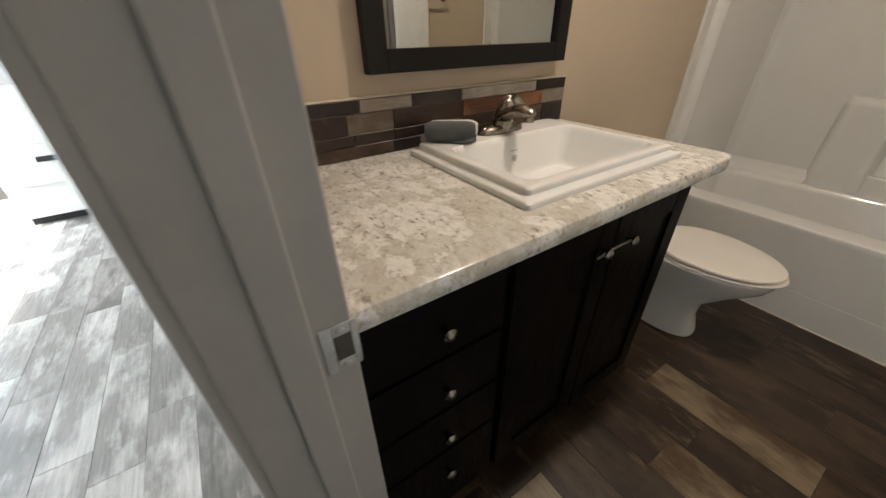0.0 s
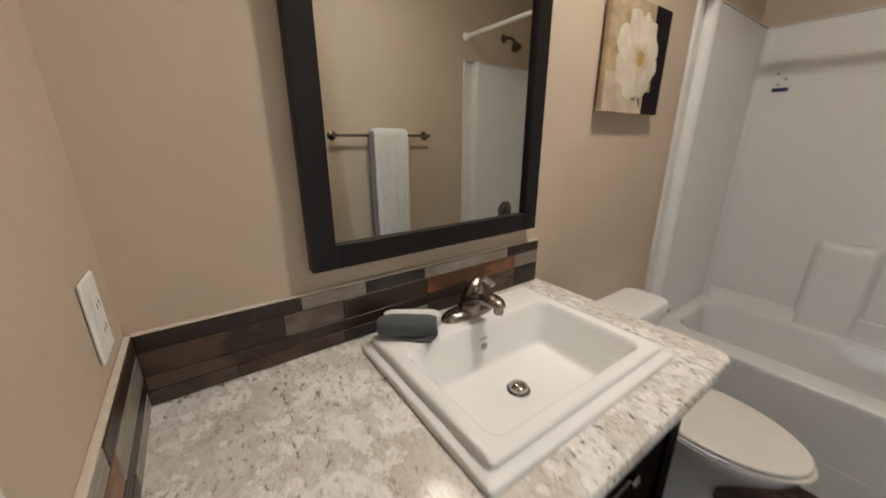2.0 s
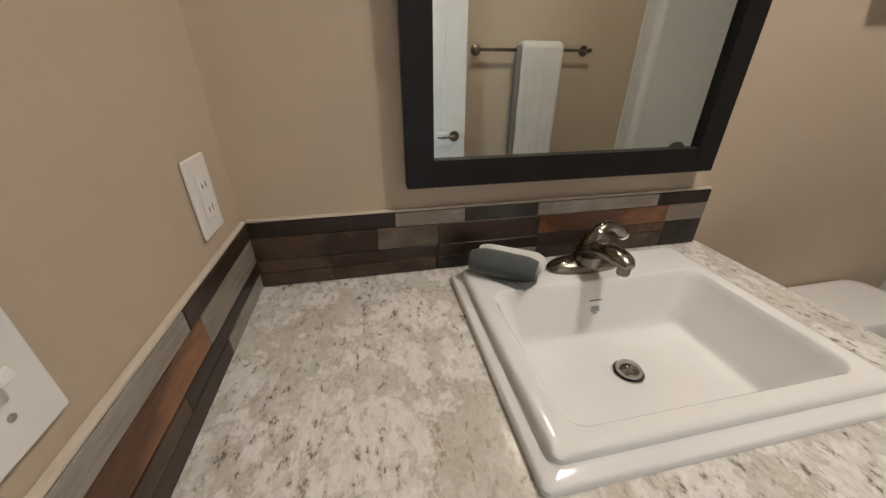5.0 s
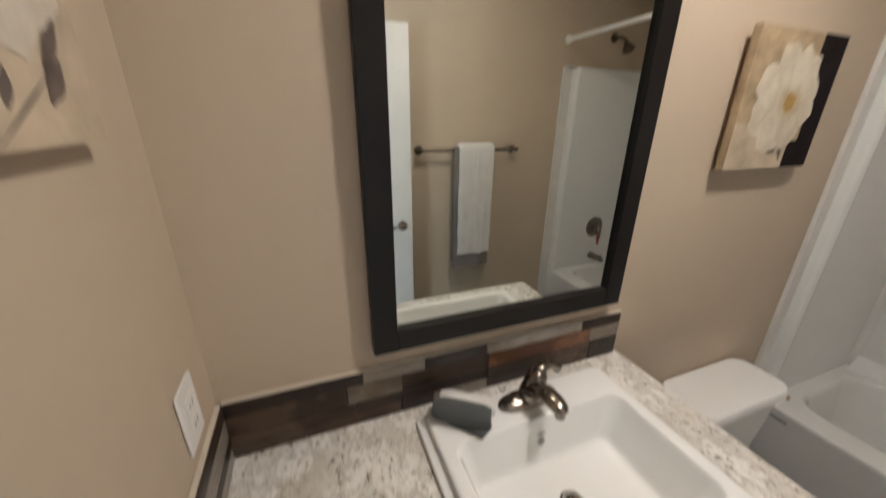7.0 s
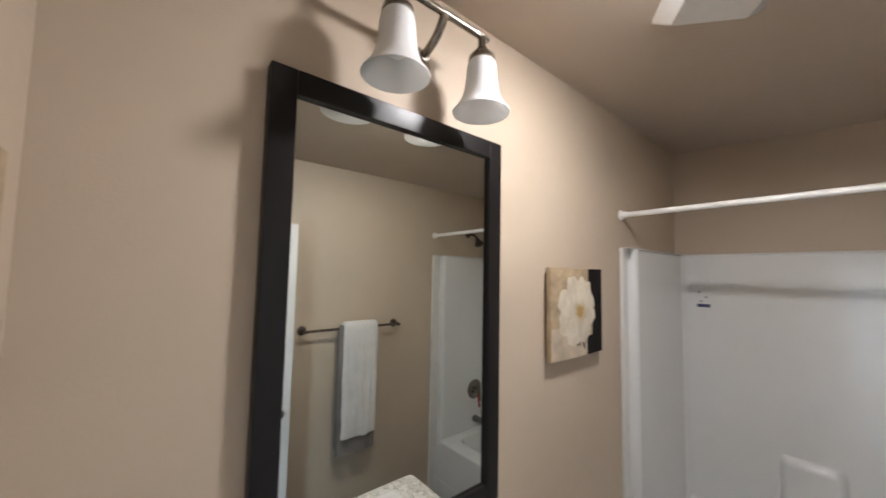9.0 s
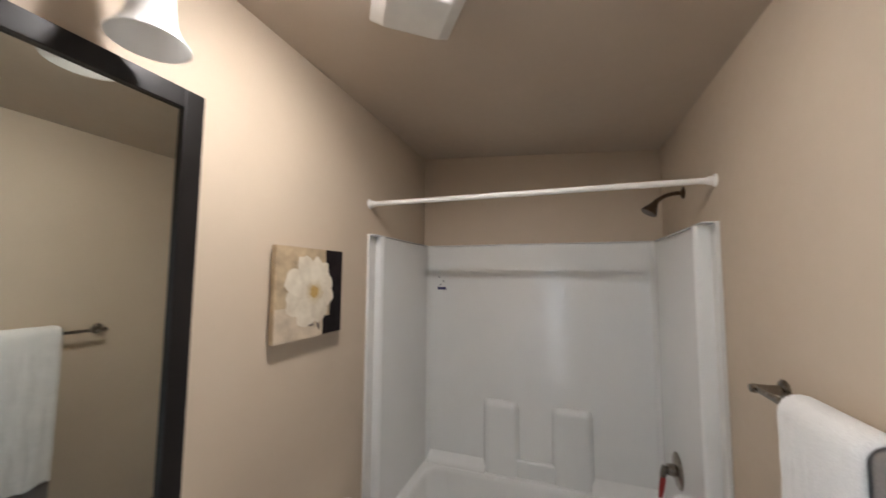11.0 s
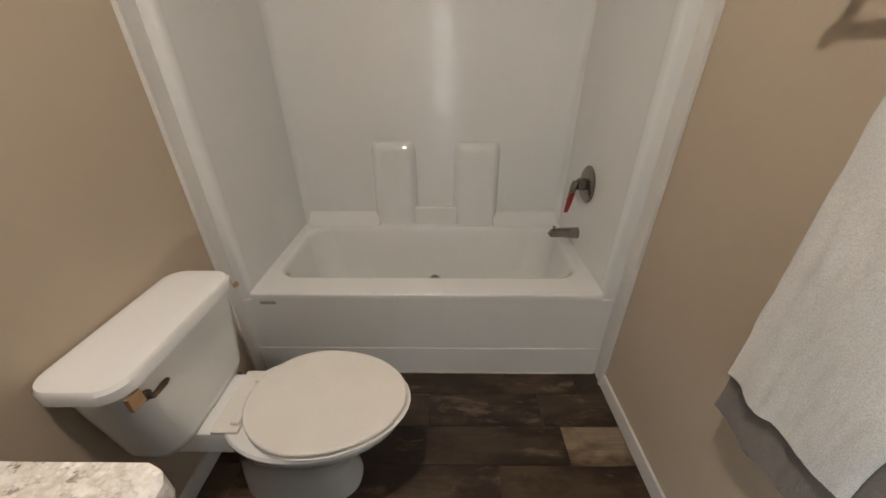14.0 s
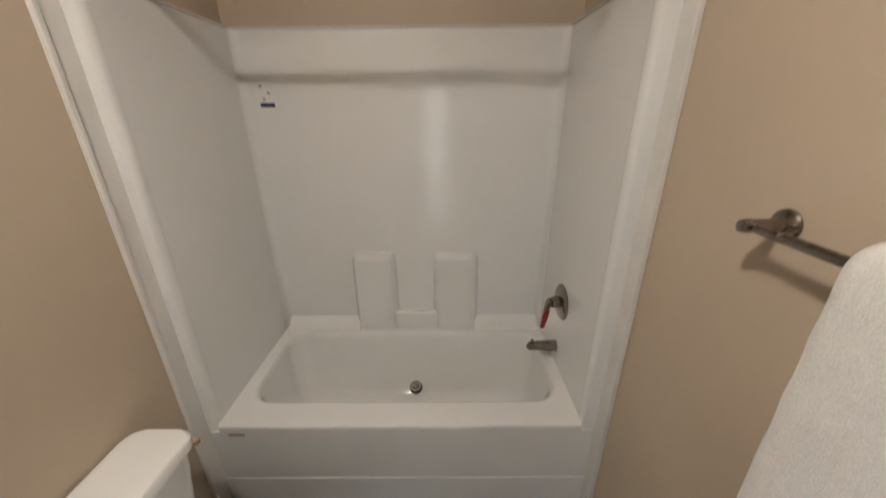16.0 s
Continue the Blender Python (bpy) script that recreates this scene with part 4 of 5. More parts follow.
bm = loft([egg(TX, 1.17, 0.098, 0.190, 0.20, 0.0, 40, 2.6), egg(TX, 1.17, 0.096, 0.186, 0.20, 0.03, 40, 2.6), egg(TX, 1.17, 0.088, 0.165, 0.20, 0.10, 40, 2.4),
           egg(TX, 1.16, 0.092, 0.170, 0.20, 0.18, 40, 2.3), egg(TX, 1.13, 0.125, 0.230, 0.22, 0.27, 40, 2.2), egg(TX, 1.10, 0.160, 0.270, 0.24, 0.335, 40, 2.1),
           egg(TX, 1.09, 0.176, 0.278, 0.24, 0.37, 40, 2.1), egg(TX, 1.09, 0.178, 0.280, 0.24, 0.385, 40, 2.1), egg(TX, 1.09, 0.172, 0.274, 0.235, 0.391, 40, 2.1)])
box(TX - 0.105, TX + 0.105, 1.23, 1.50, 0.30, 0.388, 0.012, into=bm)
part("bowl", bm, "porcelain", to)
part("seat", loft([egg(TX, 1.07, w, f, 0.195, z, 40, 1.95) for w, f, z in ((0.168, 0.268, 0.392), (0.176, 0.276, 0.394), (0.178, 0.278, 0.399), (0.172, 0.272, 0.4035), (0.150, 0.240, 0.4040))]), "seat", to, "white toilet seat")
lid = part("lid", loft([egg(TX, 1.07, w, f, b, z, 44, 2.0) for w, f, b, z in ((0.170, 0.262, 0.19, 0.4085), (0.176, 0.268, 0.195, 0.411), (0.176, 0.268, 0.195, 0.418), (0.170, 0.262, 0.19, 0.4225), (0.10, 0.160, 0.12, 0.4245))]), "seat", to, "white closed lid", 60)
bm = box(TX - 0.105, TX + 0.105, 1.250, 1.325, 0.389, 0.400, 0.004)
hp = part("hinge_plate", bm, "seat", to)
for dx in (-0.070, 0.070):
    part("hinge_cap", box(TX + dx - 0.016, TX + dx + 0.016, 1.252, 1.278, 0.398, 0.413, 0.005), "seat", hp)
bm = loft([round_rect(TX - 0.150, TX + 0.150, 1.385, W - 0.012, 0.372, 0.055), round_rect(TX - 0.170, TX + 0.170, 1.364, W - 0.012, 0.392, 0.060), round_rect(TX - 0.178, TX + 0.178, 1.358, W - 0.012, 0.42, 0.060),
           round_rect(TX - 0.200, TX + 0.200, 1.348, W - 0.012, 0.600, 0.055), round_rect(TX - 0.204, TX + 0.204, 1.345, W - 0.012, 0.672, 0.052)])
part("tank", bm, "porcelain", to)
part("tank_lid", loft([round_rect(TX - 0.226, TX + 0.210, 1.338, W - 0.006, 0.672, 0.05), round_rect(TX - 0.234, TX + 0.216, 1.330, W - 0.004, 0.680, 0.055),
                       round_rect(TX - 0.234, TX + 0.216, 1.330, W - 0.004, 0.704, 0.055), round_rect(TX - 0.227, TX + 0.209, 1.337, W - 0.008, 0.713, 0.05),
                       round_rect(TX - 0.18, TX + 0.17, 1.37, W - 0.03, 0.717, 0.04)]), "porcelain", to, "porcelain tank lid")
fh = part("flush_lever", lathe([(0.013, 0), (0.013, 0.006), (0.008, 0.010), (0.007, 0.018)], (TX - 0.172, 1.3465, 0.636), (0, -1, 0), 16), "bronze", to, "dark metal flush lever")
part("lever_arm", tube([(TX - 0.176, 1.327, 0.636), (TX - 0.160, 1.324, 0.638), (TX - 0.142, 1.323, 0.640), (TX - 0.130, 1.324, 0.641)], [0.008, 0.008, 0.009, 0.006], 10, flat=0.6), "bronze", fh)
part("packing_strip", box(TX + 0.198, TX + 0.214, 1.335, 1.3455, 0.658, 0.6715, 0.001), "card", to, "brown cardboard packing strip")
part("packing_strip", box(TX - 0.214, TX - 0.182, 1.3340, 1.3455, 0.634, 0.6715, 0.001), "card", to, "brown cardboard packing strip")
solid("supply_valve", lathe([(0.022, 0), (0.022, 0.003), (0.007, 0.005), (0.007, 0.045), (0.013, 0.047), (0.013, 0.065), (0.004, 0.067)], (1.80, W - 0.0115, 0.16), (0, -1, 0), 18), "nickel", "small nickel water supply valve by the toilet", "valve")

# ---- tub and shower ----
XF, XB = 1.966, 2.660          # apron front, back panel face
YL, YR = 1.483, 0.060          # side panel faces
RIM = 0.447
TOP = 1.912
tub = thing("tub_shower_unit", (2.3, 0.76, 0), "white fibreglass tub with a full-height shower surround", "bathtub")
bm = box(XF + 0.006, XF + 0.05, 0.012, W - 0.012, 0.150, RIM - 0.03, 0.006)
box(XF + 0.0042, XF + 0.05, 0.012, W - 0.012, 0.0, 0.152, 0.0015, into=bm)
part("apron", bm, "acrylic", tub)
rings = [round_rect(XF + 0.004, XB, YR, YL, RIM - 0.034, 0.006, 8), round_rect(XF + 0.002, XB, YR, YL, RIM - 0.008, 0.008, 8), round_rect(XF + 0.010, XB, YR, YL, RIM, 0.010, 8)]
for i0, i1, j, z, r in ((2.085, 2.600, 0.042, RIM - 0.001, 0.10), (2.096, 2.590, 0.052, RIM - 0.006, 0.105), (2.104, 2.580, 0.062, RIM - 0.03, 0.11), (2.125, 2.540, 0.095, 0.26, 0.12), (2.150, 2.490, 0.14, 0.15, 0.12), (2.19, 2.45, 0.19, 0.118, 0.11), (2.26, 2.39, 0.30, 0.112, 0.06)):
    rings.append(round_rect(i0, i1, YR + j, YL - j, z, r, 8))
part("basin", loft(rings, False, True), "acrylic", tub, angle=60)


# surround skin: one rounded U from front edge to front edge
def u_line(inset, r, n=8):
    y0, y1, xb = YR + inset, YL - inset, XB - inset
    pts = [(2.015, y0)]
    for k in range(n + 1):
        a = radians(-90 + 90 * k / n)
        pts.append((xb - r + r * math.cos(a), y0 + r + r * math.sin(a)))
    for k in range(n + 1):
        a = radians(90 * k / n)
        pts.append((xb - r + r * math.cos(a), y1 - r + r * math.sin(a)))
    pts.append((2.015, y1))
    return pts


bm = loft([[Vector((x, y, z)) for x, y in u_line(i, 0.035)] for i, z in ((0.0, RIM - 0.02), (0.0, TOP - 0.016), (-0.004, TOP - 0.006), (-0.012, TOP), (-0.024, TOP))], closed=False)
part("surround_panel", bm, "acrylic", tub, "glossy white shower wall panel", 50)
for y0, y1 in ((YL, W), (0.0, YR)):
    inner, outer = (y0, y1) if y0 > 1 else (y1, y0)
    s = 1 if y0 > 1 else -1
    # bullnose front edge and a flat trim strip against the wall
    prof = [(2.016, inner), (2.000, inner - s * 0.002), (1.985, inner + s * 0.004), (1.978, inner + s * 0.014), (1.978, outer - s * 0.010), (1.978, outer - s * 0.001), (2.016, outer - s * 0.001)]
    part("front_edge", loft([[Vector((x, y, z)) for x, y in prof] for z in (0.0 if s < 0 else 0.0, TOP - 0.012, TOP)]), "acrylic", tub)
    bm = box(1.900, 1.979, min(outer - s * 0.008, outer - s * 0.001), max(outer - s * 0.008, outer - s * 0.001), 0.0, TOP, 0.002)
    box(1.900, 1.916, min(outer - s * 0.016, outer - s * 0.007), max(outer - s * 0.016, outer - s * 0.007), 0.0, TOP + 0.004, 0.003, into=bm)
    part("edge_trim", bm, "trim", tub, "white trim strip along the surround")
    box_top = box(1.900, XB + 0.03, min(inner, outer), max(inner, outer), TOP - 0.002, TOP + 0.003, 0.0015)
    part("top_flange", box_top, "acrylic", tub)
part("top_flange", box(XB - 0.001, EAST, YR, YL, TOP - 0.002, TOP + 0.0032, 0.0015), "acrylic", tub)
# two moulded columns with a shelf between them
for ya, yb in ((0.425, 0.640), (0.860, 1.070)):
    rings = []
    for dx, e, z in ((0.046, 0.0, 0.30), (0.042, 0.0, 0.60), (0.037, 0.003, 0.850), (0.034, 0.006, 0.866), (0.026, 0.010, 0.880), (0.014, 0.016, 0.890), (0.0, 0.022, 0.895)):
        xa = XB - dx
        rings.append([Vector(p) for p in ((XB + 0.01, ya + e - 0.016, z), (XB - 0.0005, ya + e - 0.014, z), (XB - dx * 0.35, ya + e - 0.004, z), (XB - dx * 0.8, ya + e + 0.008, z), (xa + dx * 0.04, ya + e + 0.020, z), (xa, ya + e + 0.040, z), (xa, yb - e - 0.040, z), (xa + dx * 0.04, yb - e - 0.020, z), (XB - dx * 0.8, yb - e - 0.008, z), (XB - dx * 0.35, yb - e + 0.004, z), (XB - 0.0005, yb - e + 0.014, z), (XB + 0.01, yb - e + 0.016, z))])
    part("column", loft(rings), "acrylic", tub, "moulded column of the surround", 60)
part("soap_shelf", box(XB - 0.032, XB + 0.01, 0.632, 0.868, 0.30, 0.548, 0.012, 3), "acrylic", tub, "moulded soap shelf")
for ya, yb in ((YR + 0.02, 0.43), (1.065, YL - 0.02)):
    bm = loft([[Vector((XB + 0.005, y, RIM - 0.02)), Vector((XB - 0.062, y, RIM - 0.02)), Vector((XB - 0.060, y, RIM + 0.004)), Vector((XB - 0.040, y, RIM + 0.020)), Vector((XB - 0.015, y, RIM + 0.040)), Vector((XB + 0.005, y, RIM + 0.070))] for y in (ya, yb)])
    part("back_ledge", bm, "acrylic", tub, angle=80)
rings = []
for k in range(60):
    y, w, h = 0.014 + k * 0.0254, 0.003 + 0.005 * abs(noise.noise(Vector((k * 0.31, 2.0, 0)))), 0.003 + 0.004 * abs(noise.noise(Vector((k * 0.27, 7.0, 0))))
    rings.append([Vector(q) for q in ((XF + 0.006, y, 0.0004), (XF + 0.0035 - w, y, 0.0004), (XF + 0.0035 - w * 0.6, y, h * 0.5), (XF + 0.0035, y, h), (XF + 0.006, y, h))])
bm = loft(rings)
part("floor_caulk", bm, "caulk", tub, "uneven bead of sealant along the floor")
ov = part("overflow_cap", lathe([(0.029, -0.012), (0.029, 0.012), (0.025, 0.018), (0.018, 0.016), (0.017, 0.022), (0.001, 0.025)], (2.466, 0.754, 0.176), (-0.45, 0, 0.9), 24), "polished", tub, "chrome tub drain plug")
part("drain_gap", lathe([(0.035, -0.014), (0.035, 0.0015), (0.028, 0.002)], (2.469, 0.754, 0.171), (-0.45, 0, 0.9), 24), "dark", ov)
part("maker_label", box(XF + 0.0045, XF + 0.0062, 1.385, 1.450, 0.393, 0.408, 0.0005), "print", tub, "small grey printed label")

tv = thing("shower_valve", (2.345, YR, 0.77), "nickel shower valve with a red paper tag on its lever", "faucet")
part("escutcheon", lathe([(0.082, 0), (0.082, 0.003), (0.074, 0.010), (0.040, 0.015), (0.028, 0.018), (0.026, 0.045), (0.020, 0.050)], (2.345, YR + 0.0005, 0.775), (0, 1, 0), 32), "nickel", tv)
part("lever", tube([(2.345, YR + 0.050, 0.785), (2.342, YR + 0.062, 0.765), (2.338, YR + 0.070, 0.735), (2.335, YR + 0.078, 0.700)], [0.018, 0.016, 0.012, 0.009], 14), "nickel", tv)
bm = loft([[Vector((2.322, YR + y0, z)), Vector((2.324, YR + y0, z)), Vector((2.324, YR + y1, z)), Vector((2.322, YR + y1, z))] for y0, y1, z in ((0.058, 0.080, 0.742), (0.064, 0.090, 0.700), (0.076, 0.094, 0.650))])
part("tag", bm, "red", tv, "red paper tag")
ts = thing("tub_spout", (2.352, YR, 0.54), "brushed nickel tub spout", "faucet")
part("spout", tube([(2.352, YR + 0.0005, 0.530), (2.352, YR + 0.02, 0.530), (2.352, YR + 0.09, 0.532), (2.352, YR + 0.122, 0.528), (2.352, YR + 0.134, 0.518)], [0.028, 0.027, 0.023, 0.021, 0.012], 18), "nickel", ts)
part("diverter", lathe([(0.006, 0), (0.005, 0.012), (0.008, 0.014), (0.007, 0.020)], (2.352, YR + 0.115, 0.545)), "nickel", ts)
sh = thing("shower_fixture", (2.30, 0.0, 2.10), "bronze-toned shower head on a short arm", "shower head")
part("flange", lathe([(0.030, 0), (0.030, 0.003), (0.018, 0.010), (0.010, 0.013)], (2.30, 0.0005, 2.115), (0, 1, 0)), "bronze", sh)
part("arm", tube(curve((2.30, 0.004, 2.115), (2.30, 0.06, 2.118), (2.30, 0.09, 2.105), (2.29, 0.125, 2.070)), 0.0105), "bronze", sh)
part("head", lathe([(0.012, -0.012), (0.014, 0.006), (0.018, 0.014), (0.030, 0.040), (0.038, 0.055), (0.038, 0.064), (0.030, 0.066)], (2.29, 0.122, 2.073), (-0.1, 0.55, -0.83)), "bronze", sh)
rod = thing("shower_rod", (1.919, 0.76, 2.077), "white shower curtain rod between the walls", "rod")
part("tube", tube([(1.919, 0.006, 2.077), (1.919, W - 0.006, 2.077)], 0.0125, 18), "plastic", rod)
for y, s in ((0.0005, 1), (W - 0.0005, -1)):
    part("end_socket", lathe([(0.026, 0), (0.026, 0.004), (0.018, 0.010), (0.0165, 0.026), (0.0145, 0.028)], (1.919, y, 2.077), (0, s, 0)), "plastic", rod)
st = thing("shower_sticker", (XB, 1.385, 1.60), "clear sticker with a navy strip on the shower wall", "sticker")
part("strip", box(XB - 0.0016, XB - 0.0002, 1.348, 1.412, 1.603, 1.622), "navy", st)
for yy, zz in ((1.400, 1.690), (1.368, 1.662), (1.392, 1.637)):
    part("printed_icon", box(XB - 0.0013, XB - 0.0002, yy - 0.006, yy + 0.006, zz - 0.006, zz + 0.006), "print", st)

# ---- towel bar and towels ----
BZ, BY = 1.396, 0.064
tb = thing("towel_bar", (1.21, 0, BZ), "brushed nickel towel bar on the beige wall", "towel bar")
part("bar", tube([(0.866, BY, BZ), (0.872, BY, BZ), (1.556, BY, BZ), (1.562, BY, BZ)], [0.005, 0.0085, 0.0085, 0.005], 14), "nickel", tb)
for px in (0.882, 1.545):
    part("post", lathe([(0.029, 0), (0.029, 0.004), (0.025, 0.008), (0.014, 0.012), (0.012, 0.030), (0.012, 0.060), (0.013, 0.066), (0.011, 0.078), (0.001, 0.080)], (px, 0.0005, BZ), (0, 1, 0)), "nickel", tb, "round nickel post")


def draped(name, label, x0, x1, gap, thick, front, back, material, seed, band=None, skew=0.0):
    """A folded towel hung over the bar, with soft edges and a loose hem."""
    nx, na = 40, 10
    path = [(BY + gap, front + (BZ - front) * k / 34) for k in range(34)]
    path += [(BY + gap * math.cos(a), BZ + gap * math.sin(a)) for a in (math.pi * k / na for k in range(na + 1))]
    path += [(BY - gap, BZ - (BZ - back) * k / 30) for k in range(1, 31)]
    rings = []
    for i, (y, z) in enumerate(path):
        hang = min(1.0, max(0.0, (BZ - z) / 0.5))
        side = 1 if i < 40 else -1
        yn, zn = (1, 0) if i < 34 else ((-1, 0) if i > 34 + na else (math.cos(math.pi * (i - 34) / na), math.sin(math.pi * (i - 34) / na)))
        ring = []
        for k in range(nx + 1):
            u = k / nx
            edge = min(u, 1 - u) * (x1 - x0)
            w = noise.noise(Vector((u * 5 + seed, z * 6, side))) * 0.010 * hang + noise.noise(Vector((u * 16, z * 18 + seed, side))) * 0.0028 + noise.noise(Vector((u * 45, z * 50 + seed, side))) * 0.0012
            t = thick * (0.35 + 0.65 * math.sqrt(min(1.0, edge / 0.016)))
            xx = x0 + (x1 - x0) * u + noise.noise(Vector((seed, z * 7, u))) * 0.007 * hang + skew * hang
            zz = z + (noise.noise(Vector((u * 4 + seed, 3, side))) * 0.020 * hang if z < BZ - 0.2 else 0)
            ring.append(Vector((xx, max(y + yn * (t + (w if side > 0 else 0)), 0.004), zz + zn * t)))
        for k in range(nx, -1, -1):
            u = k / nx
            w = noise.noise(Vector((u * 5 + seed, z * 6, side))) * 0.008 * hang
            xx = x0 + (x1 - x0) * u + noise.noise(Vector((seed, z * 7, u))) * 0.007 * hang + skew * hang
            zz = z + (noise.noise(Vector((u * 4 + seed, 3, side))) * 0.020 * hang if z < BZ - 0.2 else 0)
            ring.append(Vector((xx, max(y + (w if side > 0 else 0) * yn, 0.003), zz)))
        rings.append(ring)
    root = thing(name, ((x0 + x1) / 2, BY, front), label, "towel")
    part("cloth", loft(rings), material, root, angle=70)
    return root


draped("bath_towel", "thick grey bath towel folded over the towel bar", 1.096, 1.368, 0.0095, 0.017, 0.600, 0.64, "grey_terry", 2.0)
draped("hand_towel", "white hand towel hung over the grey towel", 1.120, 1.362, 0.0325, 0.013, 0.705, 0.80, "white_terry", 7.0)

# ---- ceiling light ----
LZ = CS + (CN - CS) * BULB[1] / W
cl = thing("ceiling_light", (BULB[0], BULB[1], LZ), "small lit dome lamp flush on the ceiling", "ceiling lamp")
part("rim", lathe([(0.066, -0.004), (0.067, -0.010), (0.076, -0.010), (0.083, -0.004), (0.085, 0.006)], (BULB[0], BULB[1], LZ)), "vent", cl)
DOME = [(0.0005, -0.032)] + [(0.066 * math.sin(radians(a)), -0.006 - 0.026 * math.cos(radians(a))) for a in (22, 45, 67, 90)]
part("diffuser", lathe(DOME, (BULB[0], BULB[1], LZ), seg=20), "glow", cl, "lit white glass dome", 70)

# ---- ceiling vent ----
cf = thing("exhaust_fan", (1.235, 0.965, 2.5), "off-white plastic exhaust fan cover on the ceiling", "ceiling vent")
TILT_C = math.atan2(CN - CS, W)
m_fan = Matrix.Translation((1.235, 0.965, CS + (CN - CS) * 0.965 / W)) @ Matrix.Rotation(TILT_C, 4, "X") @ Matrix.Rotation(radians(35), 4, "Z")


def fan_part(nm, bm, mat, parent, label=""):
    bmesh.ops.transform(bm, matrix=m_fan, verts=bm.verts[:])
    return part(nm, bm, mat, parent, label)


fan_part("cover", loft([round_rect(-0.135, 0.135, -0.135, 0.135, -0.0005, 0.012), round_rect(-0.135, 0.135, -0.135, 0.135, -0.008, 0.012), round_rect(-0.072, 0.100, -0.095, 0.095, -0.040, 0.012), round_rect(-0.066, 0.094, -0.090, 0.090, -0.042, 0.012)]), "vent", cf)
for k in range(4):
    u = -0.127 + 0.013 * k
    zz = -0.008 - 0.032 * (u + 0.135) / 0.063
    fan_part("slot", box(u - 0.0022, u + 0.0022, -0.105 + 0.004 * k, 0.105 - 0.004 * k, zz - 0.0015, zz + 0.003), "dark", cf)

# ---- backsplash tiles ----
splash = thing("backsplash", (0.5, W, CT), "mixed wood-look strip tiles along the counter", "backsplash", kind="structure")
part("grout_bed", box(0.004, 1.038, W - 0.005, W - 0.0005, CT + 0.001, 1.053), "grout", splash)
part("grout_bed", box(0.0005, 0.005, CF + 0.004, W - 0.005, CT + 0.001, 1.053), "grout", splash)
bm = box(0.010, 1.040, W - 0.010, W - 0.0005, 1.0535, 1.0585, 0.0015)
box(0.0005, 0.010, CF + 0.004, W - 0.010, 1.0535, 1.0585, 0.0015, into=bm)
part("top_caulk", bm, "caulk", splash)
H0, H1, H2, H3, H4 = CT + 0.0015, 0.945, 0.973, 1.022, 1.053
NORTH = [
    (0.011, 0.283, H3, H4, "dark"), (0.283, 0.429, H3, H4, "grey"), (0.429, 0.593, H3, H4, "slate"), (0.593, 0.896, H3, H4, "grey"), (0.896, 1.038, H3, H4, "dark"),
    (0.011, 0.245, H2, H3, "brown"), (0.245, 0.373, H2, H3, "ash"), (0.373, 0.600, H2, H3, "dark"), (0.600, 0.930, H2 + 0.006, H3, "rust"), (0.930, 1.038, H2 + 0.006, H3, "grey"),
    (0.011, 0.260, H1, H2, "brown"), (0.260, 0.373, H1, H2, "dark"), (0.373, 0.600, H1, H2, "dark"), (0.600, 0.760, H1, H2 + 0.006, "dark"), (0.760, 0.935, H1 + 0.01, H2 + 0.006, "brown"), (0.935, 1.038, H0, H2 + 0.006, "slate"),
    (0.011, 0.150, H0, H1, "taupe"), (0.150, 0.368, H0, H1, "brown"), (0.368, 0.450, H0, H1, "slate"), (0.450, 0.600, H0, H1, "grey"), (0.600, 0.760, H0, H1, "dark"), (0.760, 0.935, H0, H1 + 0.01, "taupe"),
]
WEST = [
    (1.256, 1.518, H3, H4, "dark"), (0.971, 1.256, H3, H4, "grey"),
    (1.285, 1.518, H2, H3, "grey"), (0.971, 1.285, H2, H3, "rust"),
    (1.200, 1.518, H1, H2, "dark"), (0.971, 1.200, H1, H2, "brown"),
    (1.330, 1.518, H0, H1, "grey"), (0.971, 1.330, H0, H1, "taupe"),
]


def tile(bm_args, mat):
    a = box(*bm_args, 0.0009, 1)
    me = bpy.data.meshes.new("tile")
    c = Vector(((bm_args[0] + bm_args[1]) / 2, (bm_args[2] + bm_args[3]) / 2, (bm_args[4] + bm_args[5]) / 2))
    bmesh.ops.translate(a, verts=a.verts[:], vec=-c)
    a.to_mesh(me)
    a.free()
    me.materials.append(M[mat])
    ob = new("tile", me)
    ob.location = c
    ob.parent = splash
    ob.matrix_parent_inverse = Matrix.Translation(-ORIGIN[splash.name])


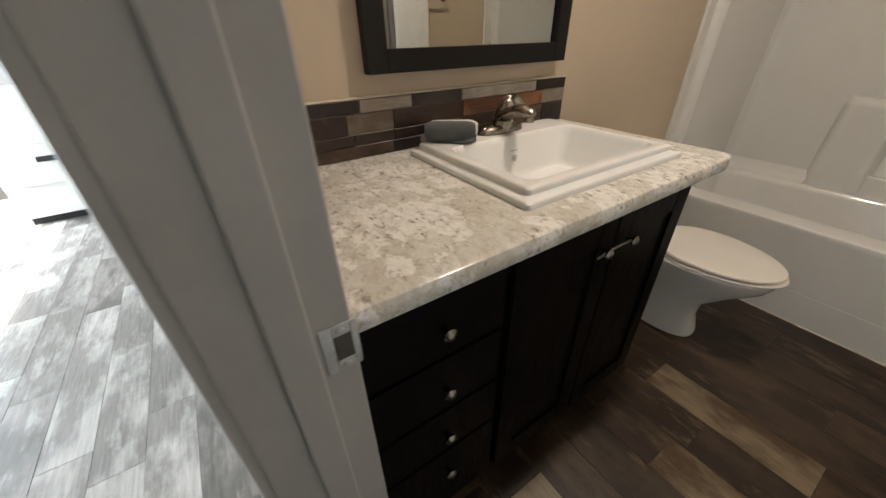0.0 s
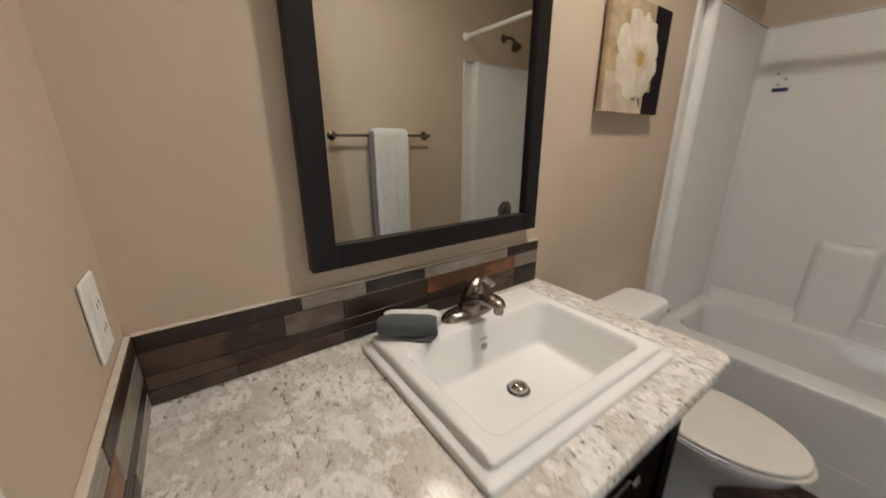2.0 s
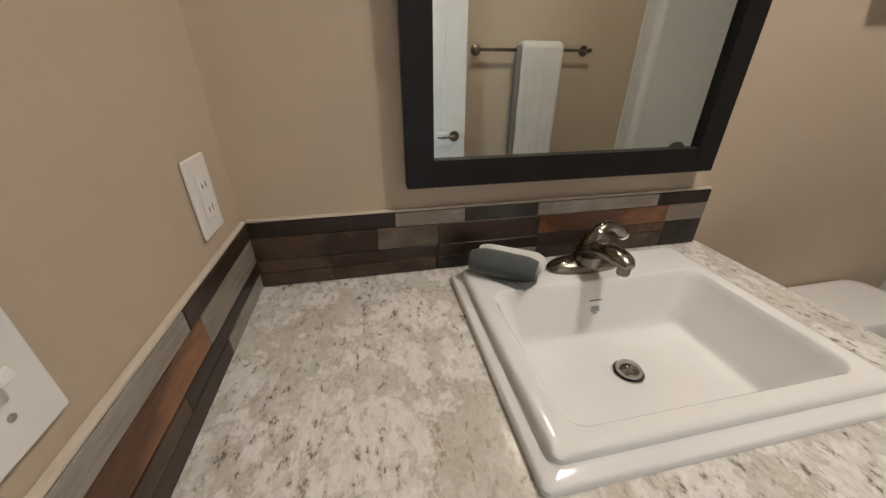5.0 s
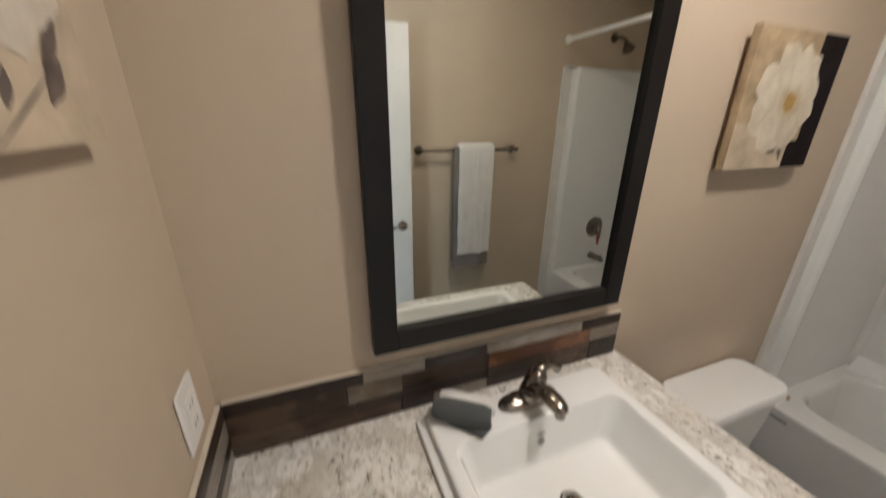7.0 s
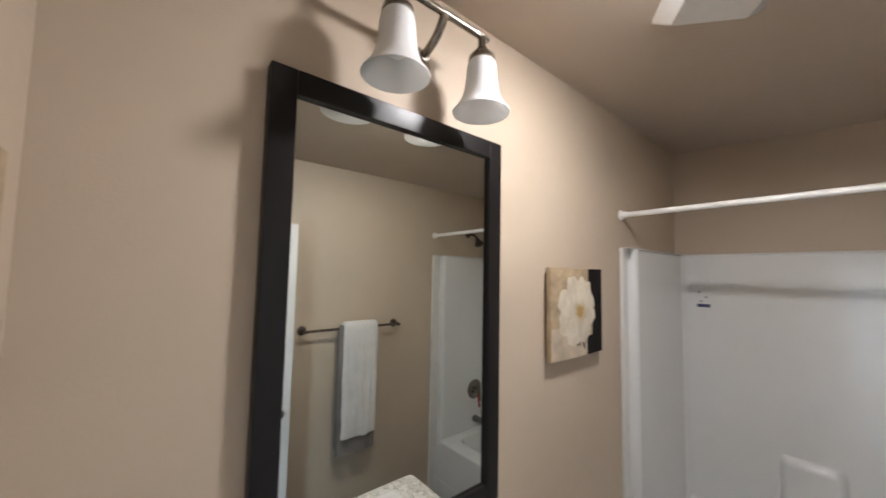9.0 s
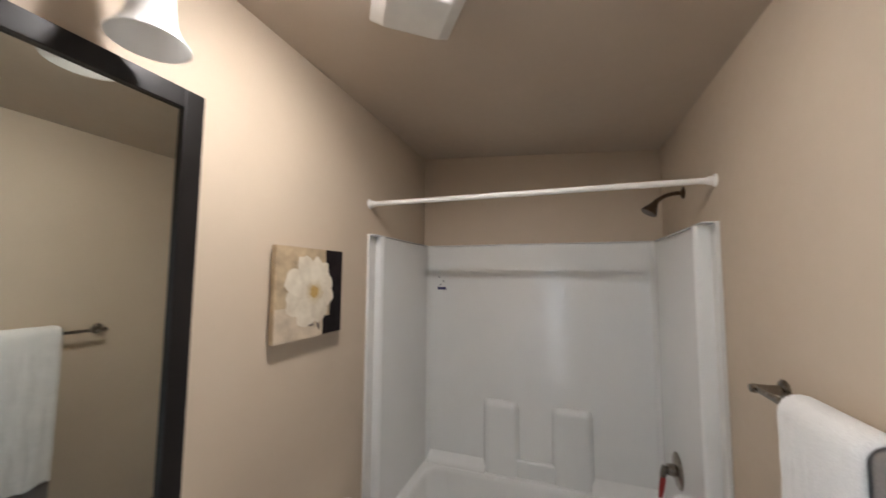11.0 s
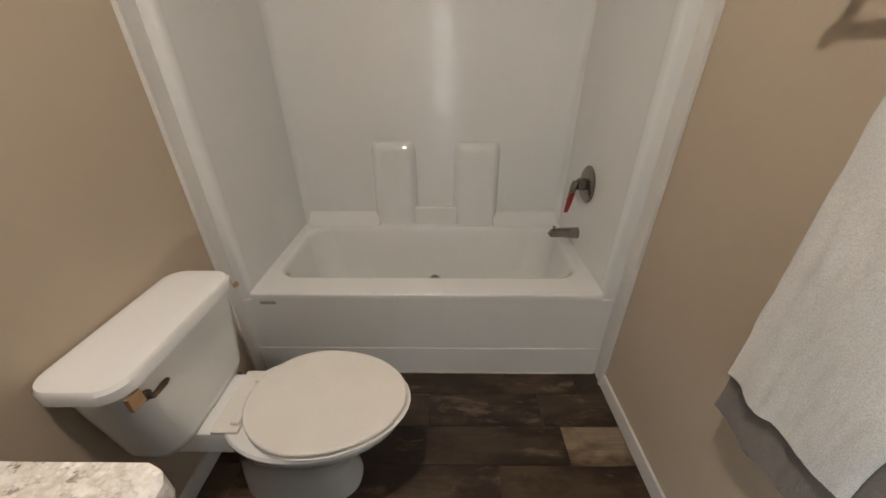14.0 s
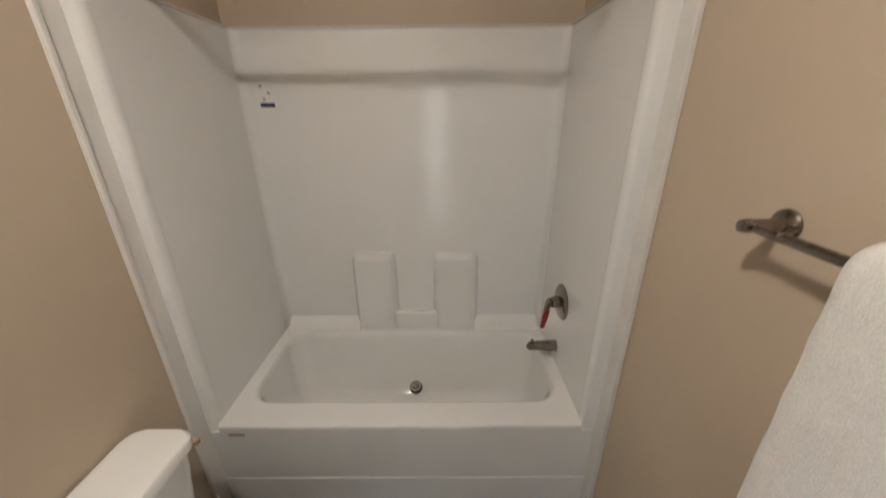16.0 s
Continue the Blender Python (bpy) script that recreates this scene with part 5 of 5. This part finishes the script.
rng = random.Random(5)
for a, b, z0, z1, tone in NORTH:
    tile((a + 0.0006, b - 0.0006, W - 0.0105 - rng.uniform(0, 0.0012), W - 0.004, z0 + 0.0006, z1 - 0.0006), "tile_" + tone)
for a, b, z0, z1, tone in WEST:
    tile((0.004, 0.0105 + rng.uniform(0, 0.0012), a + 0.0006, b - 0.0006, z0 + 0.0006, z1 - 0.0006), "tile_" + tone)

# ---- floor planks ----
PW = 0.150
PLANK_MESH = {}


def plank(x, y0, y1, mat):
    key = (round(y1 - y0, 2), mat)
    if key not in PLANK_MESH:
        ln = key[0]
        b = box(-PW / 2 + 0.0006, PW / 2 - 0.0006, -ln / 2 + 0.0006, ln / 2 - 0.0006, -0.004, 0.0, 0.0006, 1)
        me = bpy.data.meshes.new("plank")
        b.to_mesh(me)
        b.free()
        me.materials.append(M[mat])
        PLANK_MESH[key] = me
    ob = new("plank", PLANK_MESH[key])
    ob.location = (x, (y0 + y1) / 2, 0.0)
    ob.parent = FLOOR
    ob.matrix_parent_inverse = Matrix.Translation(-ORIGIN[FLOOR.name])


PALE = {(11, 0): (-0.40, 0.24), (8, 0): (0.46, 0.96), (6, 0): (0.26, 0.78), (3, 0): (0.30, 0.96)}
for i in range(-20, 14):
    x = 1.706 - PW * 10.5 + PW * (i - 1)
    hall = x < -0.06
    y, end = (0.6, 5.2) if hall else (0.0, W)
    pales = [v for (c, _), v in PALE.items() if c == i and not hall]
    cuts = [y]
    while cuts[-1] < end:
        cuts.append(min(end, round(cuts[-1] + (rng.choice((0.30, 0.46, 0.62, 0.92)) if len(cuts) > 1 else rng.choice((0.12, 0.3, 0.5, 0.7))), 2)))
    if pales:
        p0, p1 = max(pales[0][0], y), pales[0][1]
        cuts = sorted({c for c in cuts if c < p0 - 0.1 or c > p1 + 0.1} | {p0, p1, y, end})
    for a, b in zip(cuts, cuts[1:]):
        pale = pales and abs(a - max(pales[0][0], y)) < 0.01
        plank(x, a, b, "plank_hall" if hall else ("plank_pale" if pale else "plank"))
